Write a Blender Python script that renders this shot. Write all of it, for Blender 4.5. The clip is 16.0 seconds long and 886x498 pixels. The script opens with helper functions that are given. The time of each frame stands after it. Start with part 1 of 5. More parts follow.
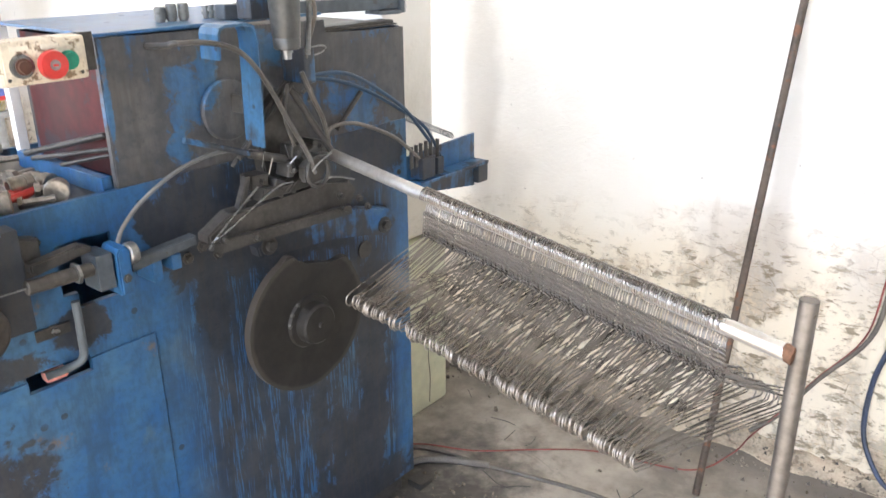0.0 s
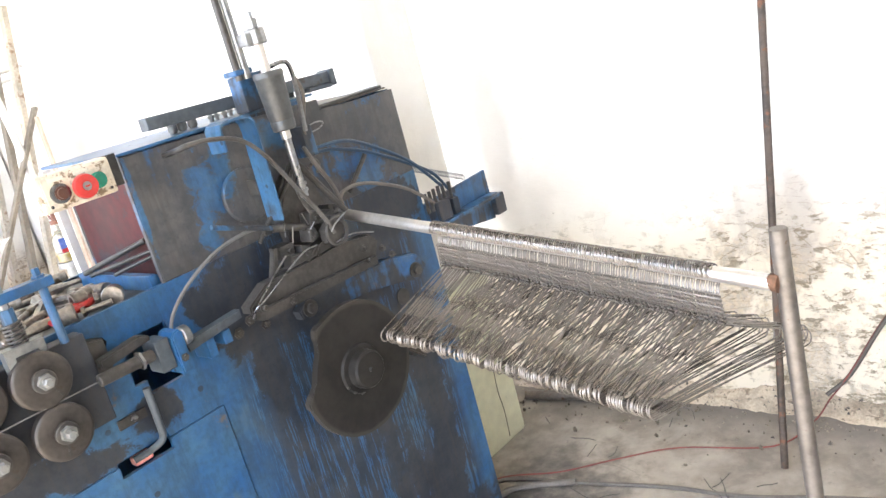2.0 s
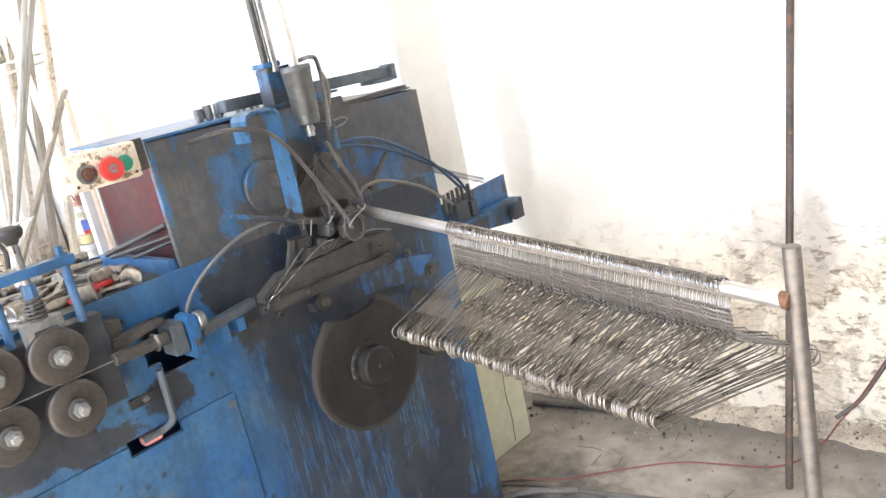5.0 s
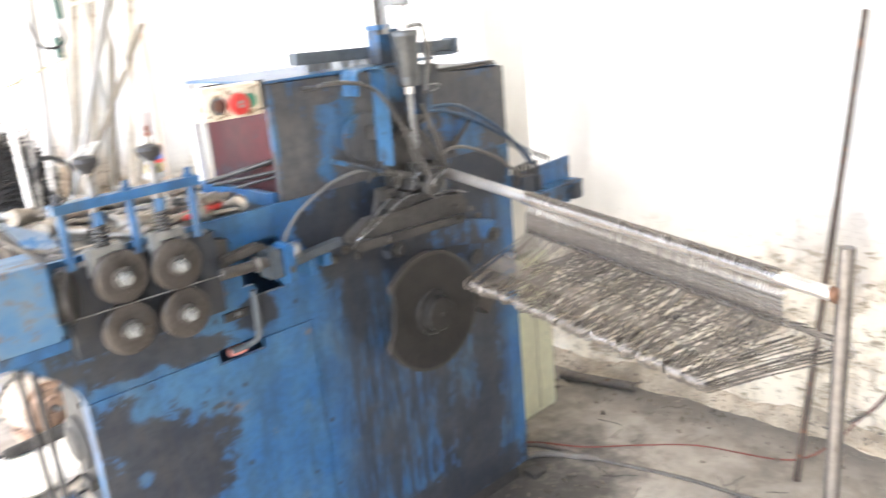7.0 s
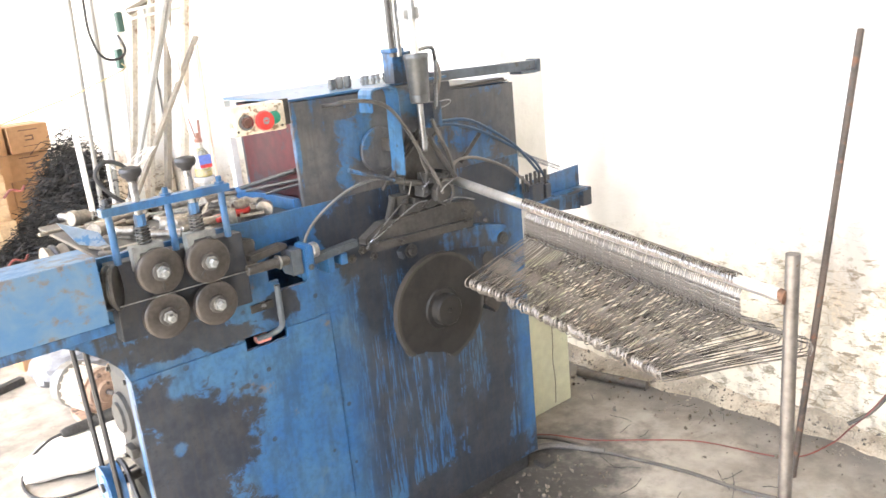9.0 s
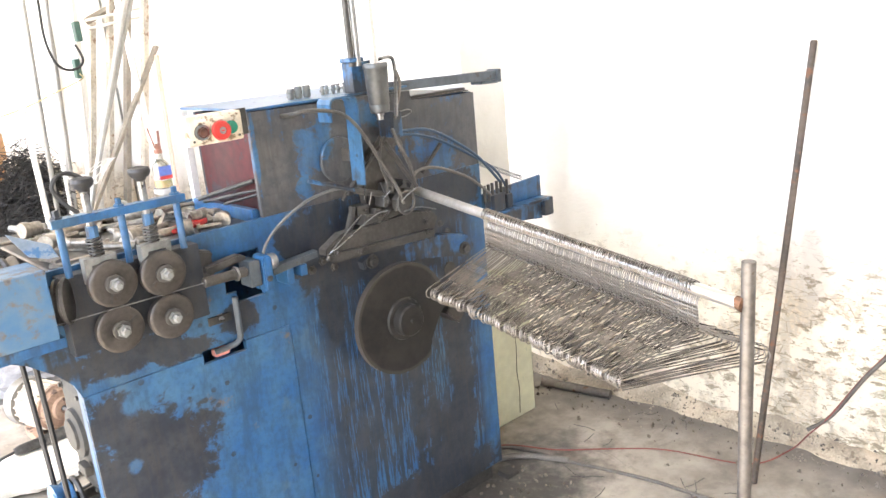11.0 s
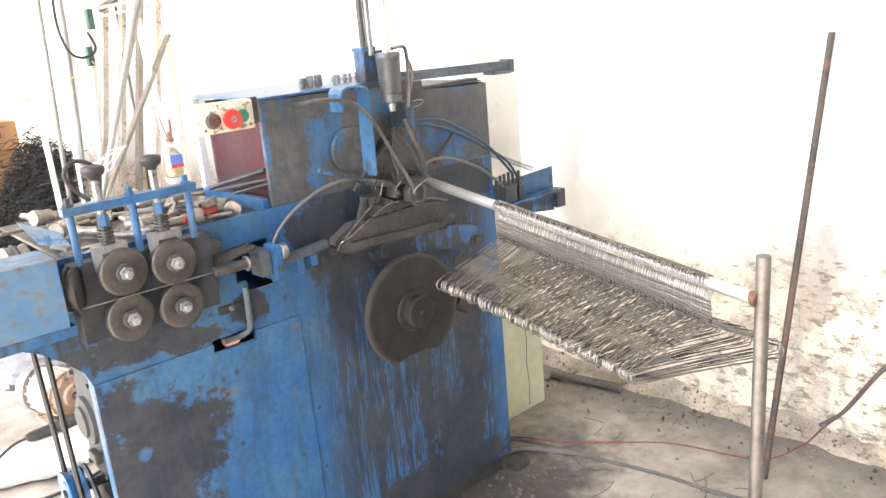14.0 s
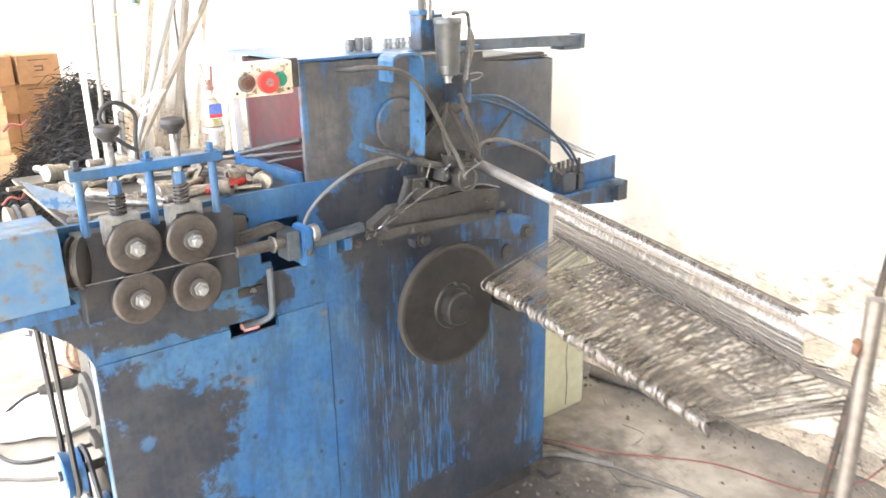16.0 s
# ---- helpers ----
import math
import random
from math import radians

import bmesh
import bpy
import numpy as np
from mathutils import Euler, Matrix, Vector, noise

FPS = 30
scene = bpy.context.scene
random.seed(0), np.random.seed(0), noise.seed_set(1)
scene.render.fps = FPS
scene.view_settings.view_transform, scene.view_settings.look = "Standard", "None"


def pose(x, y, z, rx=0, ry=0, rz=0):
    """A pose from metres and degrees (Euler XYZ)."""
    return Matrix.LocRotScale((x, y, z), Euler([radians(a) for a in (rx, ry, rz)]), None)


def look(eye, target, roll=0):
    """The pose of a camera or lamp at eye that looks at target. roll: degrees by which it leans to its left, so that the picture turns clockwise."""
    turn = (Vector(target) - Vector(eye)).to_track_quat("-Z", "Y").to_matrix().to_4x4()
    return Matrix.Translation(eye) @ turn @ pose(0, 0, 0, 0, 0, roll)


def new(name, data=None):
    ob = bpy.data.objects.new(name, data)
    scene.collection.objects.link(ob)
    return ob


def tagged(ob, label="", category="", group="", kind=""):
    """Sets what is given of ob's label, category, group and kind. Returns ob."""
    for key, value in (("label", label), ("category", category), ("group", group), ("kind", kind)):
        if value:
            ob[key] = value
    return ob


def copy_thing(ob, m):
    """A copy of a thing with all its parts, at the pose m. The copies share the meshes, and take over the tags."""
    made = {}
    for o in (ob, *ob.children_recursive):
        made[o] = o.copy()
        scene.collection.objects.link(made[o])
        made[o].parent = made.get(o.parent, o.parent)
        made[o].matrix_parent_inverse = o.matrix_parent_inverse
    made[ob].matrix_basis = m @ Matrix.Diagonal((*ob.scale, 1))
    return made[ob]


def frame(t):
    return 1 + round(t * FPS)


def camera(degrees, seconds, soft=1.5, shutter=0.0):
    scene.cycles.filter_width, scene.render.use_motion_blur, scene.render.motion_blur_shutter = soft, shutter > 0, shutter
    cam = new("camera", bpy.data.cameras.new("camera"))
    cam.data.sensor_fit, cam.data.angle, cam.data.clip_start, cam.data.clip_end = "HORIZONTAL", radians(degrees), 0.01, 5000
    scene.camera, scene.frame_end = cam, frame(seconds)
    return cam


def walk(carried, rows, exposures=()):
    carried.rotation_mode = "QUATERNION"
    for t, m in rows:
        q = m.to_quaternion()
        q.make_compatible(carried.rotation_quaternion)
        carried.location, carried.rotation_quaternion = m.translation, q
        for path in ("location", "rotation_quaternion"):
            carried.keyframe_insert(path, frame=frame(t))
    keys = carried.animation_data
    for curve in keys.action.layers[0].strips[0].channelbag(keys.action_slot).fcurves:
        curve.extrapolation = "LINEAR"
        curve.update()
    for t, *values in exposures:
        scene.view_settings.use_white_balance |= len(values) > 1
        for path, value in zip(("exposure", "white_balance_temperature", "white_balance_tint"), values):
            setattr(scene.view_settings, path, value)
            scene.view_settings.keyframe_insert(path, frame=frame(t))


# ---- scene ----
cam = camera(57.4, 16.0, shutter=0.5)
PATH = [
    (0, (-1.464, -1.324, 1.516), (-0.025, -0.137, 0.795), -0.4),
    (0.5, (-1.456, -1.351, 1.46), (-0.025, -0.149, 0.746), -0.5),
    (1, (-1.473, -1.403, 1.444), (-0.088, -0.12, 0.784), -4.6),
    (1.5, (-1.488, -1.47, 1.457), (-0.131, -0.121, 0.877), -11.7),
    (2, (-1.502, -1.513, 1.461), (-0.131, -0.159, 0.924), -15.0),
    (2.5, (-1.509, -1.513, 1.457), (-0.141, -0.159, 0.913), -14.7),
    (3, (-1.507, -1.517, 1.459), (-0.145, -0.159, 0.912), -14.3),
    (5.3, (-1.515, -1.527, 1.459), (-0.164, -0.147, 0.938), -11.7),
    (5.5, (-1.522, -1.521, 1.46), (-0.158, -0.163, 0.916), -11.2),
    (6, (-1.543, -1.505, 1.452), (-0.054, -0.312, 0.852), -9.6),
    (6.5, (-1.612, -1.488, 1.463), (-0.08, -0.354, 0.858), -7.7),
    (7, (-1.72, -1.551, 1.488), (-0.42, -0.142, 0.917), -5.3),
    (7.5, (-1.746, -1.674, 1.501), (-0.638, -0.118, 0.907), -4.3),
    (8, (-1.758, -1.73, 1.515), (-0.647, -0.179, 0.914), -5.0),
    (8.5, (-1.751, -1.755, 1.521), (-0.596, -0.227, 0.947), -5.8),
    (9, (-1.758, -1.772, 1.53), (-0.553, -0.275, 0.978), -5.6),
    (9.5, (-1.744, -1.771, 1.526), (-0.499, -0.301, 0.987), -5.3),
    (9.7, (-1.739, -1.786, 1.523), (-0.488, -0.321, 0.986), -5.4),
    (12, (-1.74, -1.767, 1.523), (-0.461, -0.325, 0.991), -5.1),
    (12.5, (-1.739, -1.769, 1.52), (-0.472, -0.316, 0.989), -5.1),
    (13, (-1.743, -1.769, 1.522), (-0.48, -0.313, 0.987), -5.0),
    (13.5, (-1.738, -1.769, 1.519), (-0.483, -0.308, 0.979), -5.1),
    (14, (-1.734, -1.765, 1.522), (-0.486, -0.304, 0.969), -5.0),
    (14.5, (-1.725, -1.766, 1.518), (-0.489, -0.299, 0.952), -4.6),
    (15, (-1.725, -1.763, 1.516), (-0.496, -0.295, 0.936), -4.1),
    (15.5, (-1.708, -1.73, 1.52), (-0.495, -0.264, 0.903), -2.6),
    (16, (-1.606, -1.576, 1.535), (-0.447, -0.078, 0.893), -1.0),
]
EXPOSURES = [(t, e, 6250 if t < 7.2 else 6450, 10) for t, e in ((0.0, 2.93), (0.9, 3.18), (1.6, 3.23), (5.6, 3.18), (5.95, 3.20), (6.2, 2.58), (6.65, 2.48), (7.1, 3.60), (7.6, 3.95), (8.5, 3.65), (9.5, 3.45), (12.0, 3.40), (15.0, 3.40), (16.0, 3.77))]
walk(cam, [(t, look(eye, target, roll)) for t, eye, target, roll in PATH], EXPOSURES)

# ---- daylight: an open side on the left, sun from there ----
SUN_ELEV, SUN_AZ = 58.0, 262.0  # degrees; azimuth from +y towards +x
world = bpy.data.worlds.new("sky")
scene.world = world
world.use_nodes = True
wn = world.node_tree.nodes
sky = wn.new("ShaderNodeTexSky")
sky.sky_type, sky.sun_disc = "NISHITA", False
sky.sun_elevation, sky.sun_rotation = radians(SUN_ELEV), radians(SUN_AZ)
sky.dust_density = 3.0
wn["Background"].inputs["Strength"].default_value = 0.15
world.node_tree.links.new(sky.outputs[0], wn["Background"].inputs["Color"])
sun = new("sun", bpy.data.lights.new("sun", "SUN"))
sun.data.energy, sun.data.angle, sun.data.color = 5.0, radians(0.6), (1.0, 0.94, 0.85)
sun_from = Vector((math.sin(radians(SUN_AZ)) * math.cos(radians(SUN_ELEV)), math.cos(radians(SUN_AZ)) * math.cos(radians(SUN_ELEV)), math.sin(radians(SUN_ELEV))))
sun.matrix_world = look(sun_from * 20, (0, 0, 0))


# ---- node helpers ----
class Mat:
    """A node material with short calls for maths on its coordinates."""

    def __init__(self, name, rough=0.6, metal=0.0, spec=0.5):
        self.m = bpy.data.materials.new(name)
        self.m.use_nodes = True
        self.t = self.m.node_tree
        self.b = self.t.nodes["Principled BSDF"]
        self.b.inputs["Roughness"].default_value = rough
        self.b.inputs["Metallic"].default_value = metal
        self.b.inputs["Specular IOR Level"].default_value = spec
        geo = self.t.nodes.new("ShaderNodeNewGeometry")
        self.world = geo.outputs["Position"]
        self.obj = self.t.nodes.new("ShaderNodeTexCoord").outputs["Object"]
        self.rand = self.t.nodes.new("ShaderNodeObjectInfo").outputs["Random"]
        self.island = geo.outputs["Random Per Island"]

    def link(self, value, socket):
        if isinstance(value, (int, float)):
            socket.default_value = value
        elif isinstance(value, tuple):
            socket.default_value = (*value, 1.0) if len(value) == 3 and socket.type == "RGBA" else value
        else:
            self.t.links.new(value, socket)

    def math(self, op, a, b=0.0, c=0.0, clamp=False):
        n = self.t.nodes.new("ShaderNodeMath")
        n.operation, n.use_clamp = op, clamp
        for v, s in zip((a, b, c), n.inputs):
            self.link(v, s)
        return n.outputs[0]

    def scaled(self, co, sx, sy, sz, off=(0, 0, 0)):
        n = self.t.nodes.new("ShaderNodeMapping")
        n.inputs["Scale"].default_value = (sx, sy, sz)
        n.inputs["Location"].default_value = off
        self.link(co, n.inputs["Vector"])
        return n.outputs[0]

    def noise(self, co, scale, detail=4.0, rough=0.55, warp=0.0):
        n = self.t.nodes.new("ShaderNodeTexNoise")
        n.inputs["Scale"].default_value, n.inputs["Detail"].default_value = scale, detail
        n.inputs["Roughness"].default_value, n.inputs["Distortion"].default_value = rough, warp
        self.link(co, n.inputs["Vector"])
        return n.outputs["Fac"]

    def cells(self, co, scale, feature="F1", out="Distance"):
        n = self.t.nodes.new("ShaderNodeTexVoronoi")
        n.feature = feature
        n.inputs["Scale"].default_value = scale
        self.link(co, n.inputs["Vector"])
        return n.outputs[out]

    def step(self, v, lo, hi, a=0.0, b=1.0):
        n = self.t.nodes.new("ShaderNodeMapRange")
        n.interpolation_type = "SMOOTHSTEP"
        for x, s in zip((v, lo, hi, a, b), n.inputs):
            self.link(x, s)
        return n.outputs[0]

    def mix(self, f, a, b):
        n = self.t.nodes.new("ShaderNodeMix")
        n.data_type = "RGBA"
        self.link(f, n.inputs[0])
        self.link(a, n.inputs[6])
        self.link(b, n.inputs[7])
        return n.outputs[2]

    def xyz(self, co):
        n = self.t.nodes.new("ShaderNodeSeparateXYZ")
        self.link(co, n.inputs[0])
        return n.outputs

    def blob(self, u, v, cu, cv, ru, rv, wobble, soft=0.25):
        """1 within an ellipse with a ragged edge, 0 outside."""
        du = self.math("DIVIDE", self.math("SUBTRACT", u, cu), ru)
        dv = self.math("DIVIDE", self.math("SUBTRACT", v, cv), rv)
        d = self.math("SQRT", self.math("ADD", self.math("MULTIPLY", du, du), self.math("MULTIPLY", dv, dv)))
        return self.step(self.math("ADD", d, wobble), 1.0 - soft, 1.0 + soft, 1.0, 0.0)

    def color(self, v):
        self.link(v, self.b.inputs["Base Color"])
        return self

    def rough(self, v):
        self.link(v, self.b.inputs["Roughness"])
        return self

    def metal(self, v):
        self.link(v, self.b.inputs["Metallic"])
        return self

    def bump(self, h, strength=0.3, dist=0.002):
        n = self.t.nodes.new("ShaderNodeBump")
        n.inputs["Strength"].default_value, n.inputs["Distance"].default_value = strength, dist
        self.link(h, n.inputs["Height"])
        self.link(n.outputs[0], self.b.inputs["Normal"])
        return self


def simple(name, col, rough=0.6, metal=0.0, var=0.35, scale=25.0, spot=None, spot_at=0.6, bump=0.15):
    """One surface with fine grain and larger stains."""
    k = Mat(name, rough, metal)
    big, fine = k.noise(k.obj, scale * 0.25, 5), k.noise(k.obj, scale * 3, 3)
    lo = tuple(c * (1 - var) for c in col)
    hi = tuple(min(1.0, c * (1 + var)) for c in col)
    c = k.mix(k.step(k.math("ADD", k.math("MULTIPLY", big, 0.7), k.math("MULTIPLY", fine, 0.3)), 0.35, 0.65), lo, hi)
    if spot:
        c = k.mix(k.step(k.noise(k.obj, scale, 6, 0.65), spot_at, spot_at + 0.08), c, spot)
    k.color(c).rough(k.step(big, 0.3, 0.7, max(0.05, rough - 0.12), min(1, rough + 0.12)))
    k.bump(fine, bump, 0.001)
    return k.m


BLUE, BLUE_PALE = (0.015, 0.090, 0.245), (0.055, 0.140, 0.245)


def painted(name, amount, drips=0.0, stains=(), bare=(), grease=((0.013, 0.016, 0.022), (0.040, 0.042, 0.046)), ragged=0.0):
    """Blue machine paint under dark grease. amount: how much of it the grease hides; stains: (x, z, rx, rz) of grease, bare: of clean paint."""
    k = Mat(name, 0.4)
    x, y, z = k.xyz(k.world)
    big = k.noise(k.world, 3.2, 6, 0.6, 0.3)
    mid = k.noise(k.world, 14, 6, 0.65)
    fine = k.noise(k.world, 160, 3)
    wob = k.math("MULTIPLY", k.math("SUBTRACT", k.noise(k.world, 9, 7, 0.65, 0.4), 0.5), 2.2)
    if ragged:
        wob = k.math("ADD", wob, k.math("MULTIPLY", k.math("SUBTRACT", k.noise(k.world, 34, 7, 0.7, 0.6), 0.42), 3.6 * ragged))
    streak = k.noise(k.scaled(k.world, 1, 1, 0.06), 42, 3, 0.6)
    streak2 = k.noise(k.scaled(k.world, 1, 1, 0.10), 95, 2, 0.5)
    g = k.step(k.math("ADD", k.math("ADD", k.math("MULTIPLY", big, 0.55), k.math("MULTIPLY", mid, 0.25)), k.math("MULTIPLY", streak, 0.2)), 0.62 - amount * 0.3, 0.68 - amount * 0.3)
    for cx, cz, rx, rz in stains:
        g = k.math("MAXIMUM", g, k.blob(x, z, cx, cz, rx, rz, wob, 0.10))
    for cx, cz, rx, rz in bare:
        g = k.math("MULTIPLY", g, k.math("SUBTRACT", 1.0, k.math("MULTIPLY", k.blob(x, z, cx, cz, rx, rz, wob), 0.93)))
    if drips:
        zone = k.math("MULTIPLY", k.step(x, -0.74, -0.60), k.step(x, -0.09, -0.03, 1.0, 0.0))
        run = k.math("MAXIMUM", k.step(streak, 0.525, 0.540), k.step(streak2, 0.565, 0.580, 0.0, 0.95))
        fall = k.math("MULTIPLY", zone, k.step(k.math("ADD", z, k.math("MULTIPLY", wob, 0.15)), 0.03, 0.16))
        g = k.math("MAXIMUM", g, k.math("MULTIPLY", k.math("MULTIPLY", run, fall), drips))
        for size, width, seed in ((75, 0.030, 0.0), (140, 0.045, 3.7), (230, 0.050, 9.1)):
            col = k.noise(k.scaled(k.world, 1, 1, 0.035, (seed, 0, 0)), size, 1.5, 0.5)
            line = k.step(k.math("ABSOLUTE", k.math("SUBTRACT", col, 0.5)), width * 0.6, width, 1.0, 0.0)
            reach = k.noise(k.scaled(k.world, 1, 1, 0.0, (seed + 5, 0, 0)), size * 0.6, 2)
            low = k.math("SUBTRACT", 0.78, k.math("MULTIPLY", reach, 1.05))
            g = k.math("MAXIMUM", g, k.math("MULTIPLY", k.math("MULTIPLY", line, zone), k.step(k.math("SUBTRACT", z, low), 0.0, 0.03, 0.0, 0.92)))
    specks = k.step(k.math("ADD", k.cells(k.world, 19), k.math("MULTIPLY", mid, 0.14)), 0.20, 0.22, 1.0, 0.0)
    specks = k.math("MULTIPLY", specks, k.step(k.noise(k.world, 7, 2), 0.48, 0.56))
    g = k.math("MAXIMUM", g, k.math("MULTIPLY", specks, 0.85))
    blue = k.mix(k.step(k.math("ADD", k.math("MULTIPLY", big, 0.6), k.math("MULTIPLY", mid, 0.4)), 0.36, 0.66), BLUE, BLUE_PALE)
    smear = k.step(k.noise(k.scaled(k.world, 1, 1, 0.22), 24, 6, 0.7), 0.44, 0.66)
    blue = k.mix(k.math("MULTIPLY", smear, 0.5), blue, (0.022, 0.042, 0.062))
    mottle = k.step(k.noise(k.world, 70, 6, 0.7), 0.42, 0.66)
    blue = k.mix(k.math("MULTIPLY", mottle, 0.38), blue, (0.020, 0.050, 0.085))
    chalk = k.step(k.noise(k.world, 6.5, 7, 0.7, 0.5), 0.55, 0.68)
    blue = k.mix(k.math("MULTIPLY", chalk, 0.45), blue, (0.10, 0.145, 0.17))
    rust = k.step(k.noise(k.world, 11, 7, 0.7), 0.62, 0.70)
    blue = k.mix(k.math("MULTIPLY", rust, 0.7), blue, (0.16, 0.10, 0.055))
    dirt = k.mix(k.step(k.math("ADD", k.math("MULTIPLY", mid, 0.6), k.math("MULTIPLY", big, 0.4)), 0.38, 0.64), grease[0], grease[1])
    dirt = k.mix(k.math("MULTIPLY", k.step(k.math("ADD", k.math("MULTIPLY", streak2, 0.6), k.math("MULTIPLY", mid, 0.4)), 0.46, 0.60), 0.38), dirt, (0.046, 0.036, 0.027))
    dirt = k.mix(k.math("MULTIPLY", k.step(k.noise(k.world, 48, 6, 0.75), 0.52, 0.64), 0.6), dirt, grease[0])
    k.color(k.mix(k.math("MULTIPLY", g, 0.94), blue, dirt))
    k.rough(k.step(k.math("ADD", g, k.math("MULTIPLY", mid, 0.3)), 0.1, 1.1, 0.36, 0.55))
    k.bump(k.math("ADD", k.math("MULTIPLY", fine, 0.3), k.math("MULTIPLY", k.math("ADD", g, mid), 0.5)), 0.25, 0.0015)
    return k.m


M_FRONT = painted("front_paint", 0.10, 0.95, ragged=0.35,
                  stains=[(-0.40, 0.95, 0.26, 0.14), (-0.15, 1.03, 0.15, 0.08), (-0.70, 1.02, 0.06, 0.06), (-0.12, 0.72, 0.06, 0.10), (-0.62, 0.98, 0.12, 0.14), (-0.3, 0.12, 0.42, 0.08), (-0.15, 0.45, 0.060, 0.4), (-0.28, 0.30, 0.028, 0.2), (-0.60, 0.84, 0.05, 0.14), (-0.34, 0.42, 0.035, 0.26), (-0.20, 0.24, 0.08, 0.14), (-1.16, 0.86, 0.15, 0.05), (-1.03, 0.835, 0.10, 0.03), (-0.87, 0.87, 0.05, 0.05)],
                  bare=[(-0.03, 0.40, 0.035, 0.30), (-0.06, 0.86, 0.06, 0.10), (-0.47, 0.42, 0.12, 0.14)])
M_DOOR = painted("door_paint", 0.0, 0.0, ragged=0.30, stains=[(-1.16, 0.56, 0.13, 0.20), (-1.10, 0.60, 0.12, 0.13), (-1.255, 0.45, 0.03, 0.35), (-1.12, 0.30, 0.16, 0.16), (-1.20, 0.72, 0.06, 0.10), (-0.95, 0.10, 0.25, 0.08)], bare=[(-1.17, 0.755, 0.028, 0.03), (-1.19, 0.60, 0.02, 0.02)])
# Upper grease lifted paler than elsewhere: sky sheen put into its base colour.
M_UPPER_SHEEN = painted("upper_paint_sheen", 0.75, 0.0, stains=[(-0.15, 1.26, 0.18, 0.08), (-0.42, 1.1, 0.2, 0.14)],
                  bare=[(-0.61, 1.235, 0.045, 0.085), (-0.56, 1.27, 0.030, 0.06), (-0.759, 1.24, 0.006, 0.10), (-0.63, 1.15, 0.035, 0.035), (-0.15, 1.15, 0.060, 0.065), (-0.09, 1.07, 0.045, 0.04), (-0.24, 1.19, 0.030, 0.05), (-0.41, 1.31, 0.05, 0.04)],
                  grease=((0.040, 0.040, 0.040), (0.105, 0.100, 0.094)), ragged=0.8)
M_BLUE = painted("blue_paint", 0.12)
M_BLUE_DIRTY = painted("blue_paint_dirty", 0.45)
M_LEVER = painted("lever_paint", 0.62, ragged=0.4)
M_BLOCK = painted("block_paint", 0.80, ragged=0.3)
M_GREASY = simple("greasy_steel", (0.062, 0.059, 0.055), 0.48, 0.35, 0.45, 30, (0.15, 0.11, 0.075), 0.68)
M_DARK = simple("dark_steel", (0.055, 0.053, 0.05), 0.5, 0.3, 0.4, 40)
M_STEEL = simple("worn_steel", (0.26, 0.265, 0.27), 0.36, 0.85, 0.3, 40, (0.14, 0.10, 0.07), 0.66)
M_BRIGHT = simple("bright_steel", (0.62, 0.60, 0.57), 0.38, 0.8, 0.15, 30)
M_ROD = simple("rusty_iron", (0.085, 0.065, 0.052), 0.6, 0.25, 0.4, 30, (0.17, 0.08, 0.045), 0.56)
M_PIPE = simple("pipe_steel", (0.17, 0.155, 0.14), 0.42, 0.7, 0.35, 22, (0.13, 0.085, 0.055), 0.60)
M_WIRE = simple("wire_steel", (0.225, 0.205, 0.185), 0.30, 0.75, 0.3, 60, (0.10, 0.08, 0.06), 0.62, 0.05)
M_RUST = simple("rust", (0.15, 0.078, 0.045), 0.85, 0.1, 0.4, 60)
M_CONCRETE_GREY = simple("dull_grey_paint", (0.34, 0.34, 0.33), 0.6, 0.1, 0.2, 20)
M_BLACK = simple("black_rubber", (0.025, 0.025, 0.026), 0.55, 0.0, 0.3, 50)
M_HOSE = simple("grey_hose", (0.13, 0.115, 0.10), 0.45, 0.0, 0.3, 40)
M_HOSE_BLUE = simple("blue_hose", (0.02, 0.05, 0.095), 0.4, 0.0, 0.3, 40)
M_RED = simple("red_plastic", (0.46, 0.035, 0.03), 0.4, 0.0, 0.2, 40)
M_GREEN = simple("green_plastic", (0.01, 0.20, 0.13), 0.4, 0.0, 0.2, 40)
M_MAROON = simple("maroon_paint", (0.060, 0.007, 0.009), 0.75, 0.0, 0.5, 12, (0.03, 0.02, 0.025), 0.56)
M_IVORY = simple("soiled_ivory_plastic", (0.60, 0.54, 0.43), 0.5, 0.0, 0.25, 45, (0.20, 0.145, 0.09), 0.53)
M_CARD = simple("cardboard", (0.42, 0.24, 0.12), 0.8, 0.0, 0.15, 10)
M_WOOD = simple("raw_pine", (0.50, 0.34, 0.19), 0.75, 0.0, 0.25, 18)
M_WHITE = simple("white_plastic", (0.75, 0.74, 0.70), 0.5, 0.0, 0.1, 20)


# ---- geometry helpers ----
def part(name, bm, material, parent=None, label="", smooth=False):
    me = bpy.data.meshes.new(name)
    bmesh.ops.recalc_face_normals(bm, faces=bm.faces)
    if smooth:
        for f in bm.faces:
            f.smooth = True
        for e in bm.edges:
            if len(e.link_faces) == 2 and e.calc_face_angle(0) > 0.6:
                e.smooth = False
    bm.to_mesh(me)
    bm.free()
    me.materials.append(material)
    ob = new(name, me)
    if parent:
        ob.parent = parent
    if label:
        ob["label"] = label
    return ob


def empty(name, label, category, at=(0, 0, 0), group="", kind=""):
    ob = new(name)
    ob.empty_display_size = 0.05
    ob.matrix_basis = Matrix.Translation(at)
    return tagged(ob, label, category, group, kind)


